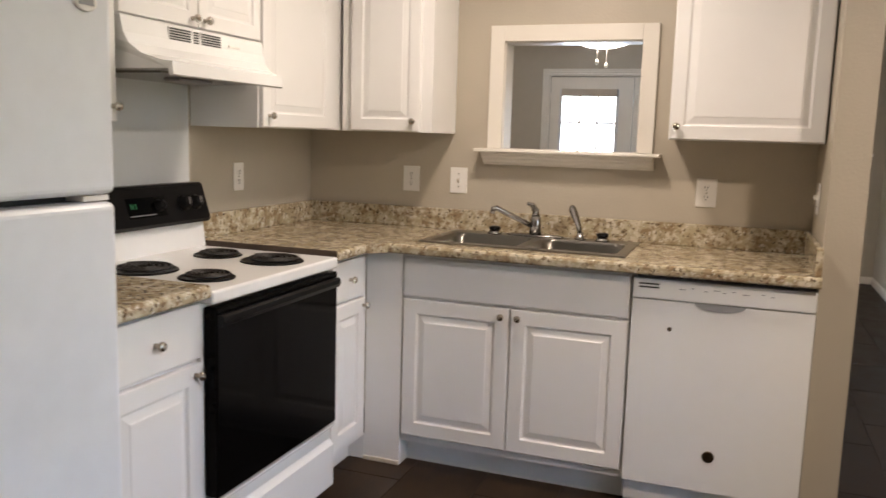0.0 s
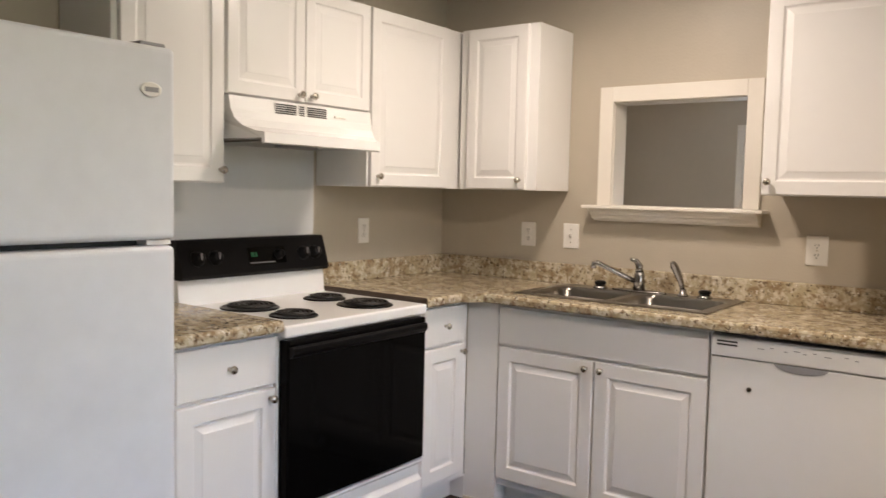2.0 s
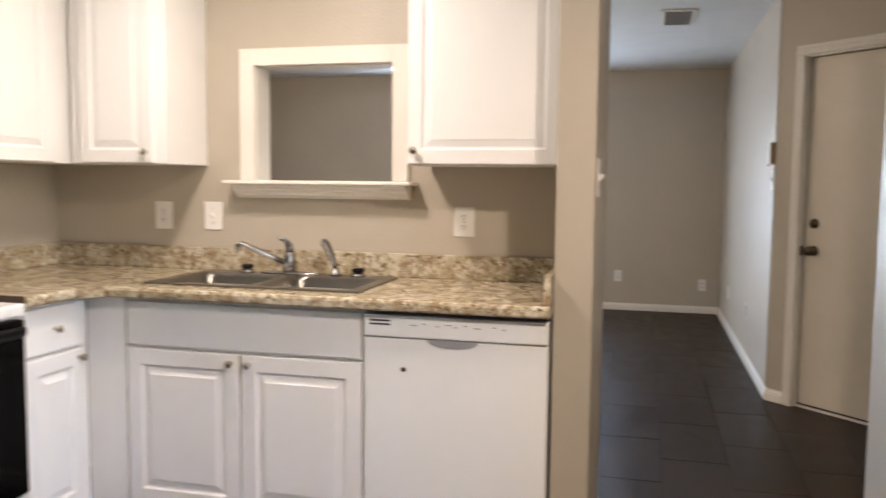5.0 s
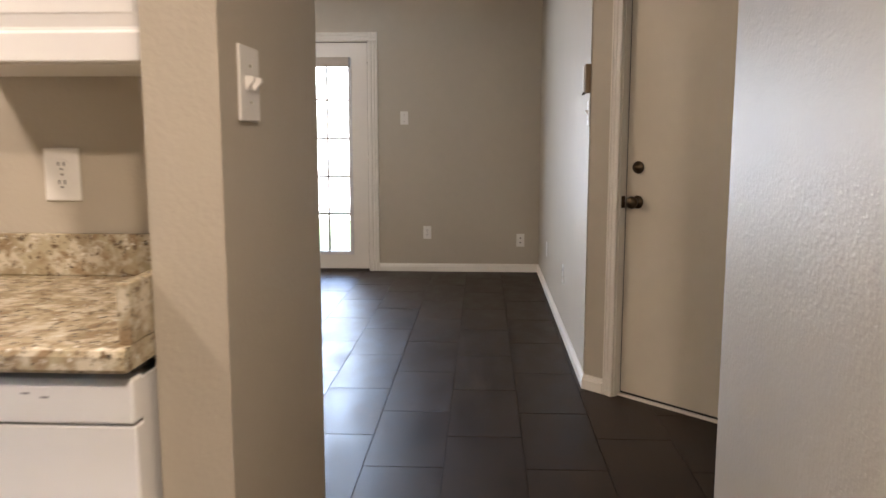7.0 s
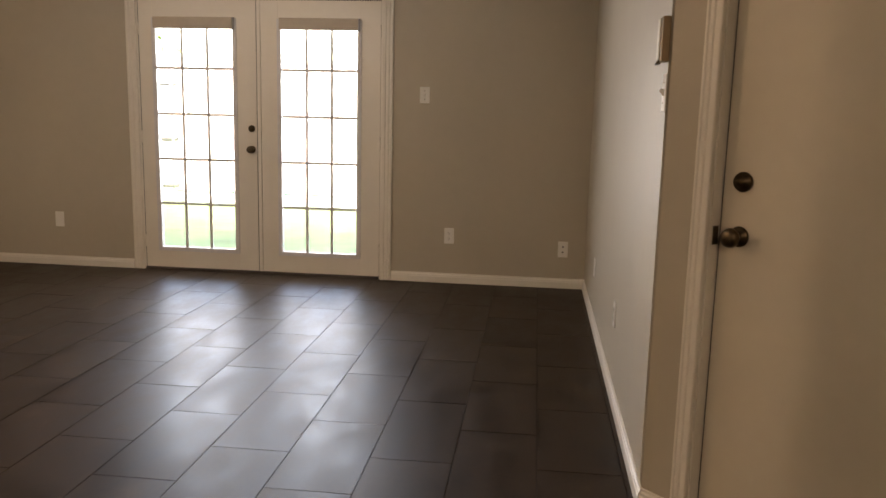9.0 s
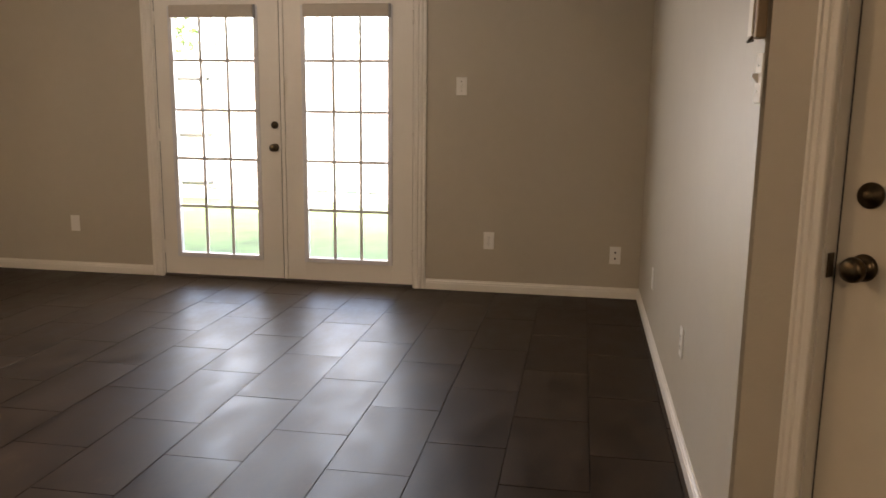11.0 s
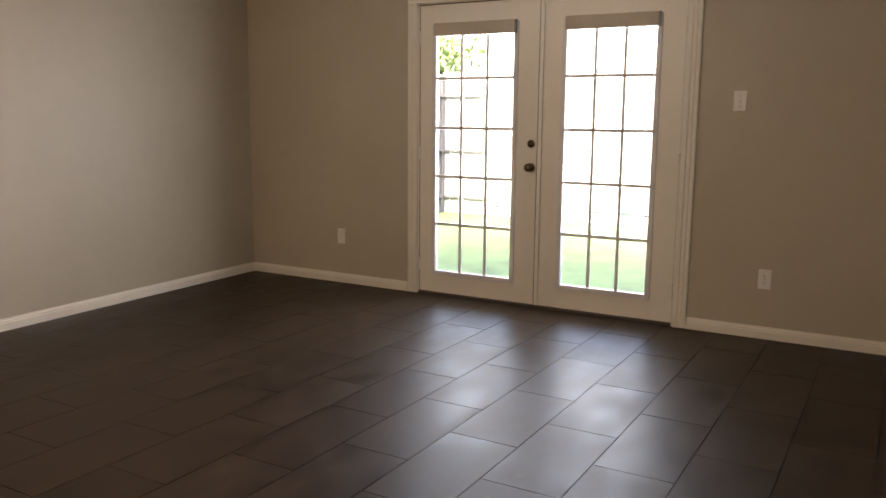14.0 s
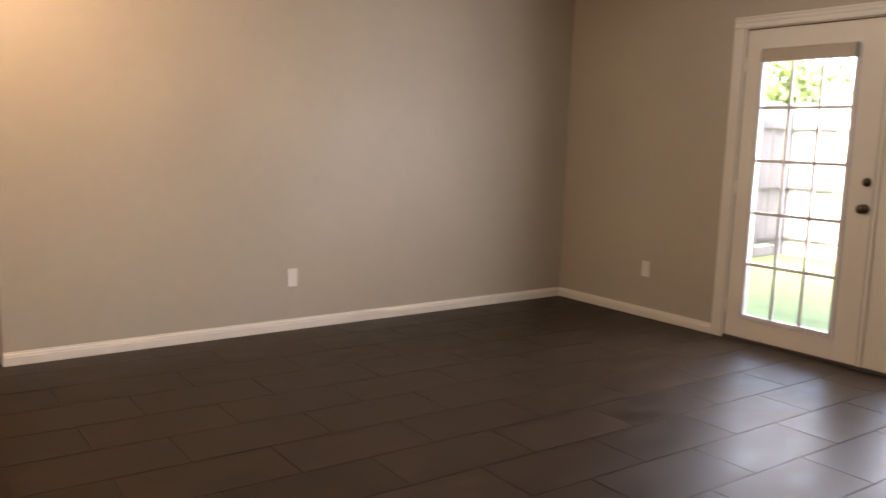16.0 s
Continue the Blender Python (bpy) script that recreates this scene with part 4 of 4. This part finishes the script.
# ---- dining window ----
def plain_window(m, w, h):
    ob = thing("window", m, "white framed dining window with two panes", "window", kind="structure")
    bm = bmesh.new()
    for b in ((-w / 2, -w / 2 + 0.05, 0, h), (w / 2 - 0.05, w / 2, 0, h), (-w / 2 + 0.05, w / 2 - 0.05, 0, 0.05), (-w / 2 + 0.05, w / 2 - 0.05, h - 0.05, h), (-0.02, 0.02, 0.05, h - 0.05)):
        add_box(bm, b[0], b[1], 0.03, 0.08, b[2], b[3], 0.003)
    part("window_frame", bm, TRIM, ob)
    for s in (-1, 1):
        p = part("pane", box(min(s * 0.02, s * (w / 2 - 0.05)), max(s * 0.02, s * (w / 2 - 0.05)), 0.05, 0.054, 0.05, h - 0.05), GLASS, ob)
        p.visible_shadow = False


plain_window(pose(5.0, -2.35, 0.9, 0, 0, -90), 1.3, 1.2)

# ---- the yard ----
gr = structure("ground", box(-300, 300, -300, 300, -0.3, -0.16), GRASS, "mown green lawn", "ground")


def fence(m, n, label, wood, side=-1, w=0.14, h=2.08):
    """Boards over a kick board, on dark posts and rails coloured as their shadow lines; every fourth joint stands open.
    """
    ob = thing("fence", m, label, "fence", "yard fences")
    mesh = None
    for i in range(n):
        bm = box(0, w - 0.008, -0.009, 0.009, 0.155, h, 0.003, 1)
        if mesh is None:
            b = part("board", bm, wood, ob)
            mesh = b.data
        else:
            bm.free()
            b = new("board", mesh)
            b.parent = ob
        b.matrix_basis = pose(i * w - 0.012 * (i % 4 == 0), random.uniform(-0.006, 0.006), random.uniform(-0.02, 0.02), 0, random.uniform(-0.6, 0.6), 0)
    part("kick_board", box(0, n * w, -0.016, 0.016, 0.0, 0.125, 0.003, 1), wood, ob, "grey kick board along the ground")
    for i in range(0, n, 16):
        for z in (0.25, 0.94, 1.74):
            part("rail", box(i * w + 0.05, min(i + 16, n) * w - 0.05, min(0.075 * side, 0.016 * side), max(0.075 * side, 0.016 * side), z - 0.014, z + 0.014), FENCE_SHADE_DARK, ob, "rail coloured dark as the shadow line under it")
    for i in range(0, n + 1, 16):
        part("post", box(i * w - 0.045, i * w + 0.045, min(0.11 * side, 0.017 * side), max(0.11 * side, 0.017 * side), 0.0, h - 0.05, 0.004, 1), FENCE_SHADE_DARK, ob, "dark weathered post")
    return ob


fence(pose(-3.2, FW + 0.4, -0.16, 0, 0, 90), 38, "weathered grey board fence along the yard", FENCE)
fence(pose(-3.2, 11.2, -0.16), 6, "board fence panel, glare in its pale colour, rails showing", FENCE_PALE)
fence(pose(-2.36, 11.2, -0.16), 78, "board fence at the yard's end, glare in its pale colour", FENCE_PALE, 1)


def tree(x, y, h, seed, crown=1.6):
    rnd = random.Random(seed)
    ob = thing("tree", pose(x, y, -0.16), "leafy green tree behind the fence", "tree", "trees")
    bm = tube([(0, 0, 0), (0.05, 0.02, h * 0.3), (-0.03, 0.05, h * 0.6), (0.02, 0, h * 0.9)], 0.1, 10, radii=[0.15, 0.12, 0.08, 0.03])
    tips = []
    for i in range(9):
        a, z0 = rnd.uniform(0, 6.28), h * rnd.uniform(0.35, 0.75)
        l = crown * rnd.uniform(0.5, 0.95)
        e = (l * math.cos(a), l * math.sin(a), z0 + l * rnd.uniform(0.3, 0.9))
        tube([(0, 0, z0), (e[0] * 0.5, e[1] * 0.5, z0 + (e[2] - z0) * 0.6), e], 0.04, 6, bm, [0.05, 0.03, 0.012])
        tips.append(e)
    part("trunk", bm, BARK, ob)
    verts, faces = [], []
    for i in range(4600):
        t = rnd.choice(tips)
        d = Vector((rnd.gauss(0, 1), rnd.gauss(0, 1), rnd.gauss(0, 0.8))) * crown * 0.28
        c = Vector(t) + d
        u = Vector((rnd.gauss(0, 1), rnd.gauss(0, 1), rnd.gauss(0, 1))).normalized()
        v = u.orthogonal().normalized()
        s = rnd.uniform(0.05, 0.10)
        k = len(verts)
        verts += [c - u * s, c + v * s * 0.5, c + u * s, c - v * s * 0.5]
        faces.append((k, k + 1, k + 2, k + 3))
    me = bpy.data.meshes.new("crown")
    me.from_pydata(verts, [], faces)
    me.materials.append(LEAF)
    cr = new("crown", me)
    cr.parent = ob
    return ob


tree(-5.1, 13.0, 3.5, 3, 1.5)
tree(-7.3, 12.2, 3.9, 11, 1.7)

# ---- floor tiles, 305 x 610 mm in running bond ----
TW, TL, GAP = 0.3055, 0.6115, 0.0038


def tile_mesh(w, l, name):
    bm = box(-w / 2 + GAP / 2, w / 2 - GAP / 2, -l / 2 + GAP / 2, l / 2 - GAP / 2, -0.008, 0.0)
    me = bpy.data.meshes.new(name)
    bm.to_mesh(me)
    bm.free()
    me.materials.append(TILE)
    return me


def in_room(x, y):
    if y > 0.2:
        return LW - 0.2 < x < RW + 0.1 or (x + y < 5.6 and x < 4.4)
    return 0.45 < x < 3.5 and y > -3.0


shared = {}
cols = range(-12, 11)
count = 0
rest = bmesh.new()
for c in cols:
    xc = 1.725 + TW * (c + 0.5)
    base = 2.348 if c % 2 == 0 else 2.055
    for r in range(-15, 6):
        y0, y1 = base + TL * r, base + TL * (r + 1)
        y0, y1 = max(y0, -5.6), min(y1, FW - 0.001)
        if y1 - y0 < 0.05:
            continue
        x0, x1 = xc - TW / 2, xc + TW / 2
        yc = (y0 + y1) / 2
        if xc < LW - 1.2 or x1 > 5.1:
            continue
        if in_room(xc, yc) and count < 298:
            key = round(y1 - y0, 3)
            if key not in shared:
                shared[key] = tile_mesh(TW, y1 - y0, "tile")
            t = new("tile", shared[key])
            t.parent = floor
            t.location = (xc, yc, random.uniform(-0.0003, 0.0002))
            t.rotation_euler = (0, 0, math.pi * random.randint(0, 1))
            count += 1
        else:
            vs = [rest.verts.new(v) for v in ((x0 + GAP / 2, y0 + GAP / 2, 0), (x1 - GAP / 2, y0 + GAP / 2, 0), (x1 - GAP / 2, y1 - GAP / 2, 0), (x0 + GAP / 2, y1 - GAP / 2, 0))]
            lo = [rest.verts.new((v.co.x, v.co.y, -0.008)) for v in vs]
            rest.faces.new(vs)
            for i in range(4):
                rest.faces.new((vs[i], lo[i], lo[(i + 1) % 4], vs[(i + 1) % 4]))
bmesh.ops.recalc_face_normals(rest, faces=rest.faces)
tagged(part("outer_tiles", rest, TILE, floor), kind="stuff")
